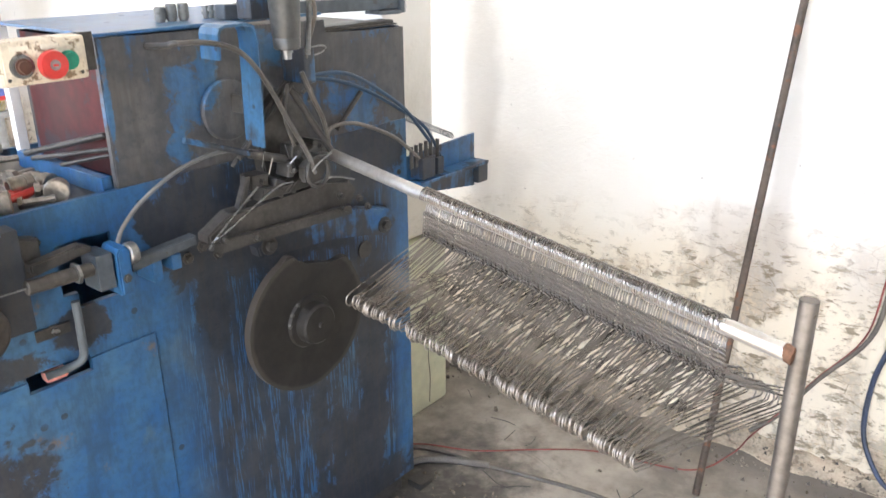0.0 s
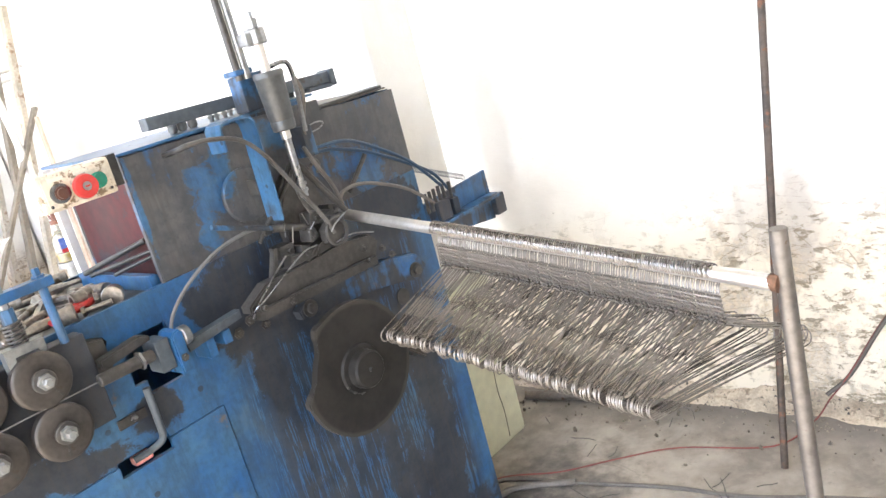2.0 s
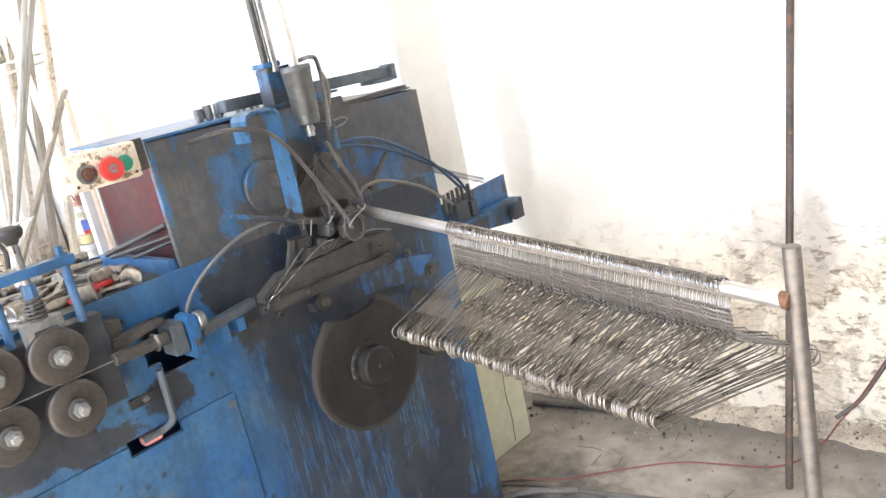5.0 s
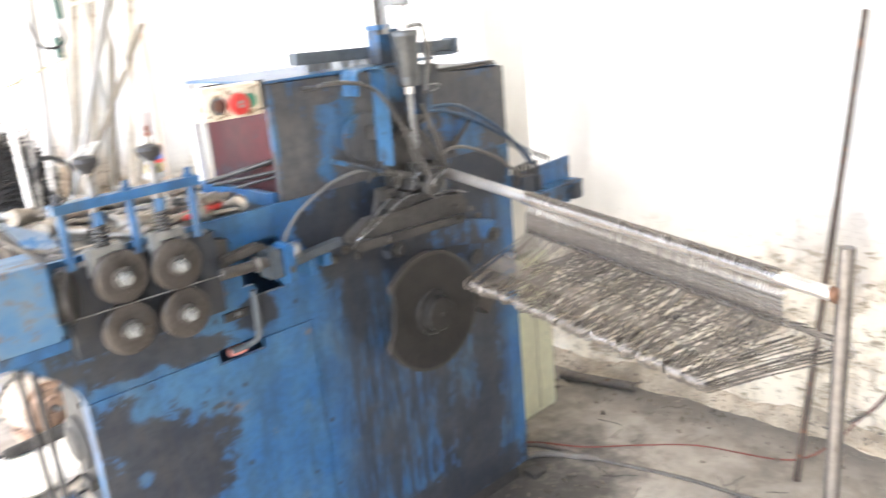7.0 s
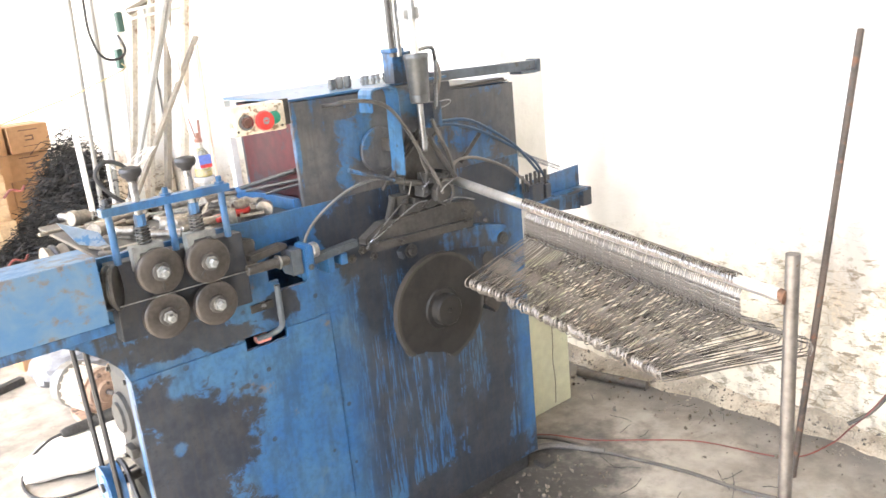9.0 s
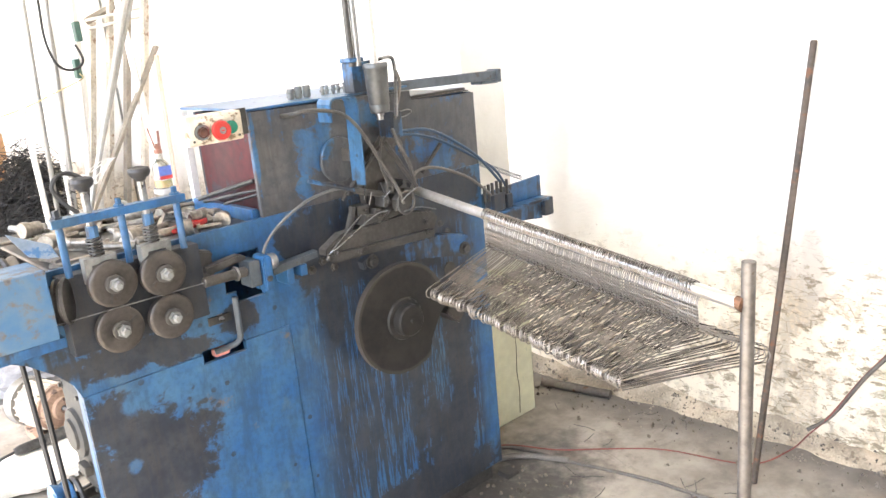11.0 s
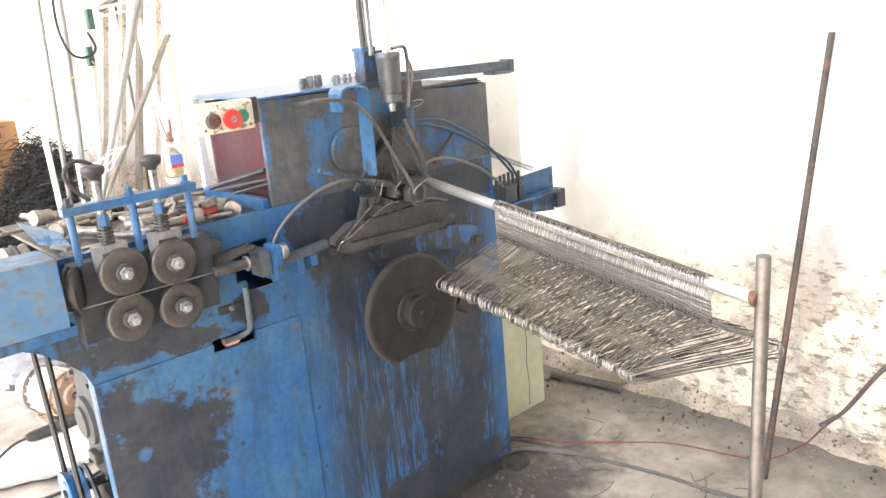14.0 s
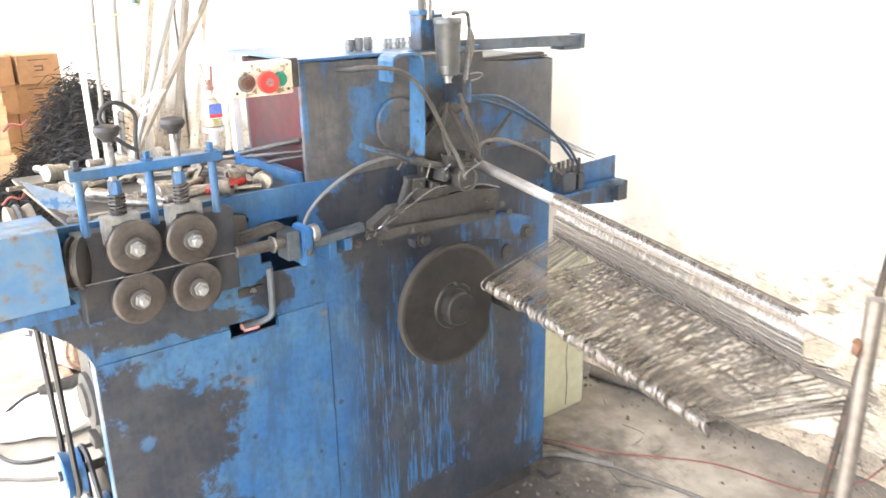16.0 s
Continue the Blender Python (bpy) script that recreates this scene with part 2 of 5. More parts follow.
def add_box(bm, x0, x1, y0, y1, z0, z1, bevel=0.0):
    r = bmesh.ops.create_cube(bm, size=1.0, matrix=Matrix.Translation(((x0 + x1) / 2, (y0 + y1) / 2, (z0 + z1) / 2)) @ Matrix.Diagonal((abs(x1 - x0), abs(y1 - y0), abs(z1 - z0), 1)))
    if bevel:
        edges = {e for v in r["verts"] for e in v.link_edges}
        bmesh.ops.bevel(bm, geom=list(edges), offset=bevel, segments=2, affect="EDGES", profile=0.6)
    return bm


def box(x0, x1, y0, y1, z0, z1, bevel=0.002):
    return add_box(bmesh.new(), x0, x1, y0, y1, z0, z1, bevel)


def add_lathe(bm, profile, base, axis, seg=32):
    """Turns (distance along the axis, radius) pairs about the axis from base."""
    axis = Vector(axis).normalized()
    q = axis.to_track_quat("Z", "Y").to_matrix()
    base = Vector(base)
    rings = []
    for d, r in profile:
        if r <= 1e-6:
            rings.append([bm.verts.new(base + axis * d)])
        else:
            rings.append([bm.verts.new(base + q @ Vector((r * math.cos(2 * math.pi * i / seg), r * math.sin(2 * math.pi * i / seg), d))) for i in range(seg)])
    for a, b in zip(rings, rings[1:]):
        for i in range(seg):
            j = (i + 1) % seg
            if len(a) == 1 and len(b) == 1:
                continue
            if len(a) == 1:
                bm.faces.new((a[0], b[i], b[j]))
            elif len(b) == 1:
                bm.faces.new((a[i], a[j], b[0]))
            else:
                bm.faces.new((a[i], a[j], b[j], b[i]))
    for r in (rings[0], rings[-1]):
        if len(r) > 2:
            bm.faces.new(r)
    return bm


def lathe(profile, base, axis, seg=32):
    return add_lathe(bmesh.new(), profile, base, axis, seg)


def rod(p0, p1, r, seg=12, chamfer=0.0):
    p0, p1 = Vector(p0), Vector(p1)
    d = (p1 - p0).length
    c = chamfer
    prof = [(0, r), (d, r)] if not c else [(0, r - c), (c, r), (d - c, r), (d, r - c)]
    return lathe(prof, p0, p1 - p0, seg)


def smooth_path(pts, n=6):
    """A Catmull-Rom line through the points."""
    pts = [Vector(p) for p in pts]
    p = [pts[0] * 2 - pts[1]] + pts + [pts[-1] * 2 - pts[-2]]
    out = []
    for i in range(1, len(p) - 2):
        a, b, c, d = p[i - 1:i + 3]
        for k in range(n):
            t = k / n
            out.append(0.5 * (2 * b + (c - a) * t + (2 * a - 5 * b + 4 * c - d) * t * t + (3 * b - a - 3 * c + d) * t ** 3))
    return out + [pts[-1]]


def add_tube(bm, pts, r, seg=8):
    pts = [Vector(p) for p in pts]
    up, rings = None, []
    for i, p in enumerate(pts):
        d = (pts[min(i + 1, len(pts) - 1)] - pts[max(i - 1, 0)])
        d = d.normalized() if d.length > 1e-9 else Vector((0, 0, 1))
        if up is None:
            up = d.orthogonal().normalized()
        up = (up - d * up.dot(d))
        up = up.normalized() if up.length > 1e-6 else d.orthogonal().normalized()
        side = d.cross(up)
        rr = r(i / max(1, len(pts) - 1)) if callable(r) else r
        rings.append([bm.verts.new(p + (up * math.cos(2 * math.pi * k / seg) + side * math.sin(2 * math.pi * k / seg)) * rr) for k in range(seg)])
    for a, b in zip(rings, rings[1:]):
        for k in range(seg):
            bm.faces.new((a[k], a[(k + 1) % seg], b[(k + 1) % seg], b[k]))
    bm.faces.new(rings[0][::-1])
    bm.faces.new(rings[-1])
    return bm


def tube(pts, r, seg=8, n=6):
    return add_tube(bmesh.new(), smooth_path(pts, n) if n else pts, r, seg)


def prism(outline, y0, y1, bevel=0.0):
    """A plate with the given (x, z) outline between two depths."""
    bm = bmesh.new()
    a = [bm.verts.new((x, y0, z)) for x, z in outline]
    b = [bm.verts.new((x, y1, z)) for x, z in outline]
    bm.faces.new(a)
    bm.faces.new(b[::-1])
    for i in range(len(a)):
        j = (i + 1) % len(a)
        bm.faces.new((a[j], a[i], b[i], b[j]))
    if bevel:
        bmesh.ops.bevel(bm, geom=[e for e in bm.edges if all(abs(v.co.y - y0) < 1e-6 for v in e.verts)], offset=bevel, segments=2, affect="EDGES")
    return bm


def plate(xs, zs, holes, y0, y1):
    """A plate over the grid xs, zs; cells whose middle lies in one of the holes (x0, x1, z0, z1) are cut through."""
    bm = bmesh.new()
    xs, zs = sorted(set(xs)), sorted(set(zs))
    vs = {}

    def v(i, j, y):
        if (i, j, y) not in vs:
            vs[i, j, y] = bm.verts.new((xs[i], y, zs[j]))
        return vs[i, j, y]

    def solid(i, j):
        if not (0 <= i < len(xs) - 1 and 0 <= j < len(zs) - 1):
            return False
        cx, cz = (xs[i] + xs[i + 1]) / 2, (zs[j] + zs[j + 1]) / 2
        return not any(a < cx < b and c < cz < d for a, b, c, d in holes)

    for i in range(len(xs) - 1):
        for j in range(len(zs) - 1):
            if not solid(i, j):
                continue
            for y in (y0, y1):
                bm.faces.new((v(i, j, y), v(i + 1, j, y), v(i + 1, j + 1, y), v(i, j + 1, y)))
            for di, dj, p, q in ((-1, 0, (i, j), (i, j + 1)), (1, 0, (i + 1, j), (i + 1, j + 1)), (0, -1, (i, j), (i + 1, j)), (0, 1, (i, j + 1), (i + 1, j + 1))):
                if not solid(i + di, j + dj):
                    bm.faces.new((v(*p, y0), v(*q, y0), v(*q, y1), v(*p, y1)))
    return bm


def bolt(name, at, axis, r, h, parent, material=None, hexed=True, label=""):
    bm = lathe([(0, r * 1.7), (h * 0.25, r * 1.7), (h * 0.25, r), (h * 0.9, r), (h, r * 0.85)], at, axis, 6 if hexed else 16)
    return part(name, bm, material or M_STEEL, parent, label)


M_ROLLER = simple("roller_steel", (0.072, 0.065, 0.059), 0.42, 0.55, 0.3, 45, (0.07, 0.055, 0.045), 0.6)
M_DULL_YOKE = simple("cast_grey", (0.20, 0.205, 0.20), 0.5, 0.5, 0.3, 40, (0.07, 0.065, 0.06), 0.6)
k = Mat("guard_paint", 0.5)
big, mid, fine = k.noise(k.world, 9, 6, 0.65, 0.3), k.noise(k.world, 30, 6, 0.7), k.noise(k.world, 200, 3)
c = k.mix(k.step(big, 0.38, 0.62), (0.045, 0.125, 0.24), (0.085, 0.15, 0.22))
c = k.mix(k.step(k.math("ADD", k.math("MULTIPLY", big, 0.5), k.math("MULTIPLY", mid, 0.5)), 0.52, 0.58, 0, 0.75), c, (0.13, 0.095, 0.065))
c = k.mix(k.step(mid, 0.64, 0.70, 0, 0.7), c, (0.06, 0.06, 0.06))
k.color(c).rough(k.step(mid, 0.3, 0.7, 0.4, 0.65)).bump(k.math("ADD", mid, fine), 0.2, 0.001)
M_GUARD = k.m
M_DEBRIS = simple("swarf_crumbs", (0.15, 0.13, 0.105), 0.9, 0.0, 0.6, 40)
M_PINK = simple("pink_rag", (0.72, 0.32, 0.28), 0.9, 0.0, 0.3, 60)
M_CYL = simple("cylinder_steel", (0.105, 0.108, 0.108), 0.5, 0.45, 0.3, 22, (0.09, 0.085, 0.08), 0.62)
M_SLIDE = simple("slide_grey_blue", (0.078, 0.094, 0.110), 0.45, 0.3, 0.35, 20, (0.06, 0.055, 0.05), 0.6)
M_BROWN = simple("brown_plastic", (0.10, 0.045, 0.03), 0.4, 0, 0.2, 40)
M_TAG = simple("pale_tag", (0.70, 0.66, 0.55), 0.5, 0, 0.15, 60)
M_HOSE_PALE = simple("pale_grey_hose", (0.13, 0.13, 0.127), 0.4, 0.0, 0.2, 40)
M_SCRAP = simple("scrap_wire", (0.020, 0.019, 0.018), 0.55, 0.3, 0.5, 20, (0.10, 0.07, 0.05), 0.6)
M_TAPE = simple("packing_tape", (0.45, 0.30, 0.17), 0.35, 0, 0.1, 10)
M_INK = simple("dark_ink", (0.14, 0.08, 0.05), 0.8, 0, 0.2, 30)
M_OIL = simple("yellow_oil", (0.50, 0.36, 0.03), 0.2, 0, 0.1, 20)
M_LABEL = simple("blue_label", (0.10, 0.16, 0.48), 0.5, 0, 0.3, 40, (0.7, 0.7, 0.7), 0.62)
M_PUMP = simple("brown_pump", (0.22, 0.10, 0.07), 0.5, 0, 0.2, 40)
M_MOTOR = simple("dusty_brown_motor", (0.30, 0.20, 0.14), 0.75, 0.1, 0.35, 20, (0.12, 0.08, 0.06), 0.56)
M_MOTOR_PALE = simple("dusty_pale_casting", (0.42, 0.36, 0.29), 0.75, 0.1, 0.3, 20, (0.22, 0.15, 0.10), 0.58)
M_SACK = simple("white_sack", (0.70, 0.66, 0.58), 0.8, 0, 0.15, 16, (0.40, 0.34, 0.27), 0.62)
M_RAG = simple("grey_rag", (0.26, 0.26, 0.27), 0.9, 0, 0.35, 14, (0.55, 0.45, 0.42), 0.62)
k = Mat("clear_plastic", 0.15)
k.b.inputs["Transmission Weight"].default_value = 0.85
k.color(k.mix(k.step(k.noise(k.obj, 20, 3), 0.3, 0.7), (0.85, 0.85, 0.82), (0.72, 0.74, 0.72)))
M_CLEAR = k.m
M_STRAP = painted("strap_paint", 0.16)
M_HOSE_OLD = simple("oily_brown_hose", (0.075, 0.070, 0.064), 0.45, 0.1, 0.35, 40)
k = Mat("cam_steel", 0.5, 0.1, 0.3)
x, y, z = k.xyz(k.obj)
ring = k.math("SQRT", k.math("ADD", k.math("MULTIPLY", x, x), k.math("MULTIPLY", z, z)))
big, mid = k.noise(k.obj, 14, 6, 0.65, 0.3), k.noise(k.obj, 60, 5, 0.7)
turned = k.noise(k.math("MULTIPLY", ring, 1.0), 260, 2)
c = k.mix(k.step(k.math("ADD", k.math("MULTIPLY", big, 0.6), k.math("MULTIPLY", mid, 0.4)), 0.36, 0.64), (0.012, 0.012, 0.012), (0.028, 0.026, 0.024))
# Rim mixed paler: an edge highlight put into the steel's colour.
c = k.mix(k.step(k.math("ADD", ring, k.math("MULTIPLY", big, 0.012)), 0.150, 0.158, 0.0, 0.4), c, (0.09, 0.08, 0.07))
k.color(c).rough(k.step(mid, 0.3, 0.7, 0.45, 0.62)).bump(k.math("ADD", k.math("MULTIPLY", turned, 0.3), mid), 0.3, 0.001)
M_DISC = k.m
M_TUBE_GREY = simple("galvanised_tube", (0.30, 0.29, 0.27), 0.42, 0.5, 0.15, 14)
M_CABLE_RED = simple("red_cable", (0.20, 0.055, 0.045), 0.6, 0, 0.3, 60, (0.15, 0.10, 0.08), 0.6)
M_GEAR = simple("dusty_cast_grey", (0.055, 0.055, 0.053), 0.7, 0.1, 0.3, 20, (0.07, 0.06, 0.05), 0.6)
M_PALE_SHEET = simple("pale_blue_sheet", (0.42, 0.50, 0.58), 0.4, 0.1, 0.25, 20, (0.14, 0.30, 0.52), 0.54)


# ---- setting ----
WALL_X0, WALL_SLOPE = 0.81, -0.05  # the long wall: x = WALL_X0 + WALL_SLOPE * y


def wall_x(y):
    return WALL_X0 + WALL_SLOPE * y


def floor_material():
    k = Mat("concrete_floor", 0.8)
    x, y, z = k.xyz(k.world)
    big, mid, fine = k.noise(k.world, 1.6, 6, 0.6), k.noise(k.world, 8, 7, 0.65), k.noise(k.world, 120, 3)
    c = k.mix(k.step(k.math("ADD", k.math("MULTIPLY", big, 0.6), k.math("MULTIPLY", mid, 0.4)), 0.35, 0.65), (0.17, 0.150, 0.125), (0.40, 0.36, 0.305))
    dust = k.noise(k.world, 30, 5, 0.7)
    c = k.mix(k.step(dust, 0.60, 0.72, 0, 0.6), c, (0.12, 0.11, 0.10))
    wob = k.math("MULTIPLY", k.math("SUBTRACT", mid, 0.5), 1.6)
    edge = k.math("SUBTRACT", k.math("ADD", x, k.math("MULTIPLY", y, 0.05)), k.math("MULTIPLY", wob, 0.07))
    c = k.mix(k.step(edge, 0.50, 0.72, 0.0, 0.75), c, (0.135, 0.125, 0.112))
    c = k.mix(k.step(k.noise(k.world, 4.5, 7, 0.7, 0.6), 0.55, 0.62, 0.0, 0.4), c, (0.15, 0.13, 0.108))
    oil = k.blob(x, y, -0.28, -0.10, 0.58, 0.27, wob, 0.4)
    c = k.mix(k.math("MULTIPLY", oil, 0.92), c, k.mix(k.step(dust, 0.5, 0.7), (0.030, 0.028, 0.026), (0.085, 0.078, 0.07)))
    k.color(c).rough(k.step(oil, 0, 1, 0.82, 0.5))
    k.bump(k.math("ADD", k.math("MULTIPLY", fine, 0.4), mid), 0.35, 0.004)
    return k.m


def wall_material():
    k = Mat("peeling_white_plaster", 0.85)
    x, y, z = k.xyz(k.world)
    big, mid, fine = k.noise(k.world, 1.8, 7, 0.62), k.noise(k.world, 9, 8, 0.68, 0.3), k.noise(k.world, 70, 4, 0.6)
    white = k.mix(k.step(big, 0.35, 0.65), (0.74, 0.715, 0.655), (0.82, 0.80, 0.75))
    damp_h = k.math("ADD", 0.33, k.math("MULTIPLY", big, 0.75))
    damp = k.step(k.math("SUBTRACT", z, damp_h), -0.25, 0.12, 1.0, 0.0)
    peel = k.math("MULTIPLY", damp, k.step(mid, 0.47, 0.60))
    c = k.mix(k.math("MULTIPLY", damp, 0.72), white, (0.64, 0.55, 0.40))
    c = k.mix(k.math("MULTIPLY", peel, 0.62), c, k.mix(k.step(fine, 0.4, 0.6), (0.40, 0.30, 0.19), (0.24, 0.20, 0.16)))
    run = k.noise(k.scaled(k.world, 1, 1, 0.08), 7, 4, 0.6)
    c = k.mix(k.step(k.math("MULTIPLY", k.step(run, 0.58, 0.66), k.step(z, 0.3, 1.1, 1.0, 0.25)), 0, 1, 0, 0.5), c, (0.42, 0.38, 0.31))
    patch_wob = k.math("SUBTRACT", k.noise(k.world, 5, 6, 0.6), 0.5)
    patch_wob = k.math("MULTIPLY", patch_wob, 1.6)
    # Greyer ragged patches, some tall and narrow, mixed over the plaster.
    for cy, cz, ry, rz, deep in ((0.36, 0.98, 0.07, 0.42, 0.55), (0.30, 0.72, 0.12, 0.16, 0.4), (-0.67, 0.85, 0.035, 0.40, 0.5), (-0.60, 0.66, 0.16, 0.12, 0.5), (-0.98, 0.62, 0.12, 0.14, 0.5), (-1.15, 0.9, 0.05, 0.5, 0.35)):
        c = k.mix(k.math("MULTIPLY", k.blob(y, z, cy, cz, ry, rz, patch_wob, 0.45), deep * 0.85), c, (0.40, 0.37, 0.33))
    grime = k.step(k.noise(k.world, 26, 6, 0.7), 0.66, 0.72)
    c = k.mix(k.math("MULTIPLY", grime, k.step(z, 0.2, 1.6, 0.7, 0.05)), c, (0.14, 0.12, 0.10))
    pit = k.step(k.math("ADD", k.cells(k.scaled(k.world, 1, 1, 2.2), 24), k.math("MULTIPLY", fine, 0.3)), 0.20, 0.25, 1.0, 0.0)
    pit = k.math("MULTIPLY", pit, k.math("MULTIPLY", damp, k.step(big, 0.42, 0.55)))
    c = k.mix(k.math("MULTIPLY", pit, 0.8), c, (0.16, 0.13, 0.09))
    fleck = k.noise(k.scaled(k.world, 1, 1, 2.4), 17, 7, 0.68, 0.4)
    fleck = k.math("MULTIPLY", k.step(fleck, 0.545, 0.60), k.math("MULTIPLY", damp, k.step(mid, 0.38, 0.50)))
    c = k.mix(k.math("MULTIPLY", fleck, 0.9), c, (0.23, 0.19, 0.13))
    net = k.cells(k.scaled(k.world, 1, 1, 2.6), 9, "DISTANCE_TO_EDGE")
    crack = k.math("MULTIPLY", k.step(k.math("ADD", net, k.math("MULTIPLY", fine, 0.02)), 0.016, 0.026, 1.0, 0.0), k.math("MULTIPLY", damp, k.step(mid, 0.46, 0.56)))
    c = k.mix(k.math("MULTIPLY", crack, 0.7), c, (0.20, 0.16, 0.11))
    k.color(c)
    k.bump(k.math("ADD", k.math("MULTIPLY", k.math("ADD", k.math("ADD", peel, fleck), pit), -0.8), k.math("ADD", mid, k.math("MULTIPLY", fine, 0.4))), 0.5, 0.008)
    return k.m


M_FLOOR, M_WALL = floor_material(), wall_material()
M_COLUMN_LOW = simple("pale_green_gloss_paint", (0.60, 0.60, 0.44), 0.55, 0.0, 0.14, 8, (0.40, 0.44, 0.34), 0.62)
M_ROOF = simple("roof_sheet", (0.42, 0.42, 0.41), 0.6, 0.2, 0.15, 6)

tagged(part("floor", box(-14, 1.6, -9, 9.2, -0.2, 0.0, 0), M_FLOOR), "stained grey concrete workshop floor", "floor", kind="structure")
tagged(part("ground", box(-200, 200, -200, 200, -0.5, -0.21, 0), simple("yard_earth", (0.32, 0.27, 0.21), 0.9, 0, 0.2, 1)), "pale bare earth yard outside", "ground", kind="structure")


def slab(p0, p1, thick, z0, z1):
    """An upright wall from p0 to p1 in plan, its thickness to the right of the way."""
    a, b = Vector((*p0, 0)), Vector((*p1, 0))
    d = (b - a).normalized()
    n = Vector((d.y, -d.x, 0)) * thick
    bm = bmesh.new()
    vs = [bm.verts.new((p.x, p.y, z)) for z in (z0, z1) for p in (a, b, b + n, a + n)]
    for f in ((0, 1, 2, 3), (4, 5, 6, 7), (0, 1, 5, 4), (1, 2, 6, 5), (2, 3, 7, 6), (3, 0, 4, 7)):
        bm.faces.new([vs[i] for i in f])
    return bm


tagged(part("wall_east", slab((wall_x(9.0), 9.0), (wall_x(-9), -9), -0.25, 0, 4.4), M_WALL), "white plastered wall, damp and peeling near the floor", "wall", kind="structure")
tagged(part("wall_north", slab((-14, 9.0), (1.6, 9.0), -0.25, 0, 4.4), M_WALL), "unseen white end wall added to hold back light far behind", "wall", kind="structure")
# Unseen wall, added to keep light off the machine's front.
tagged(part("wall_south", slab((-4.25, -7.0), (1.6, -7.0), 0.25, 0, 4.4), M_WALL), "unseen white end wall added to hold back light", "wall", kind="structure")
# Short stretch out of view, added to narrow the open side's light.
tagged(part("wall_west", slab((-4.25, -7.25), (-4.25, -4.2), -0.25, 0, 4.4), M_WALL), "unseen white side wall added to limit the side light", "wall", kind="structure")
# Added roof, not in view; its west edge sets where sunlight ends.
tagged(part("ceiling", box(-4.25, 1.9, -9, 9.3, 4.4, 4.5, 0), M_ROOF), "unseen grey sheet roof added to bound the sunlight", "ceiling", kind="structure")


def column(y, x0, depth, low):
    c = empty("column", "white plastered wall column with cracked pale green lower paint" if low else "white plastered wall column", "column", (0, 0, 0), kind="structure")
    part("shaft", box(x0, x0 + 0.215, y + 0.02, y + depth, 0.625 if low else 0.0, 4.4, 0.012), M_WALL, c)
    if low:
        part("plinth", box(x0 - 0.01, x0 + 0.25, y, y + depth + 0.02, 0.0, 0.62, 0.012), M_COLUMN_LOW, c, "pale yellow green painted base")
        part("crack", tube([(x0 + 0.155, y - 0.0005, 0.02), (x0 + 0.160, y - 0.0005, 0.12), (x0 + 0.152, y - 0.0005, 0.2), (x0 + 0.158, y - 0.0005, 0.3), (x0 + 0.150, y - 0.0005, 0.42)], 0.0016, 5, 3), M_DARK, c, "dark crack")
    return c


column(0.25, 0.21, 0.24, True)
column(4.3, 0.36, 0.3, False)


def wall_foot():
    """Fallen plaster and rubble along the foot of the long wall."""
    bm = bmesh.new()
    n, m = 260, 7
    grid = []
    for i in range(n + 1):
        y = 2.5 - 4.6 * i / n
        row = []
        for k in range(m + 1):
            u = k / m
            h = 0.10 * (1 - u) ** 1.7 * (0.6 + 0.8 * noise.noise((y * 3.1, 1.7, u)))
            out = 0.012 + 0.085 * u * (0.75 + 0.7 * noise.noise((y * 4.3, 9.1, 0)))
            bump = 0.010 * noise.noise((y * 26, u * 9, 4.4)) + 0.006 * noise.noise((y * 60, u * 20, 2.2))
            row.append(bm.verts.new((wall_x(y) - out + (0.03 if k == 0 else 0), y, max(-0.01, h + bump) if k < m else -0.01)))
        grid.append(row)
    for a, b in zip(grid, grid[1:]):
        for k in range(m):
            bm.faces.new((a[k], a[k + 1], b[k + 1], b[k]))
    return bm


M_RUBBLE = simple("crumbled_plaster", (0.40, 0.34, 0.26), 0.95, 0.0, 0.35, 40, (0.20, 0.165, 0.125), 0.56, 0.5)
tagged(part("plaster_rubble", wall_foot(), M_RUBBLE, None, "", True), "crumbled plaster rubble along the wall foot", "rubble", kind="stuff")


# ---- the wire forming machine ----
machine = empty("hanger_machine", "greasy blue wire hanger forming machine with rollers and cam", "machine")

xs = [-1.62, -1.265, -0.983, -0.895, -0.868, -0.793, -0.765, -0.735, -0.055, 0.0]
zs = [0.07, 0.80, 0.793, 0.815, 0.82, 0.907, 0.935, 1.03, 1.10]
front_holes = [(-1.7, -1.265, 0, 0.935), (-1.265, -0.735, 0, 0.80), (-0.983, -0.868, 0.793, 0.815), (-0.868, -0.793, 0.907, 1.03), (-0.895, -0.868, 0.935, 1.03)]
part("front_plate", plate(xs, zs, front_holes, 0.0, 0.012), M_FRONT, machine, "blue front plate streaked with dark oil")
part("access_panel", plate([-1.268, -0.983, -0.868, -0.738], [0.07, 0.782, 0.806], [(-0.983, -0.868, 0.782, 0.806)], -0.004, 0.008), M_DOOR, machine, "worn blue sheet panel with a dark oil stain")
part("upper_plate", prism([(-0.765, 1.10), (0.0, 1.10), (0.0, 1.318), (-0.25, 1.324), (-0.25, 1.352), (-0.765, 1.362)], 0.0, 0.014, 0.002), M_UPPER_SHEEN, machine, "grease covered upper plate with blue showing through")
gusset = [(-1.265, 0.935), (-1.40, 0.935), (-1.36, 0.915), (-1.31, 0.875), (-1.28, 0.84), (-1.265, 0.80)]
part("gusset", prism(gusset[::-1], 0.0, 0.012), M_BLUE_DIRTY, machine)
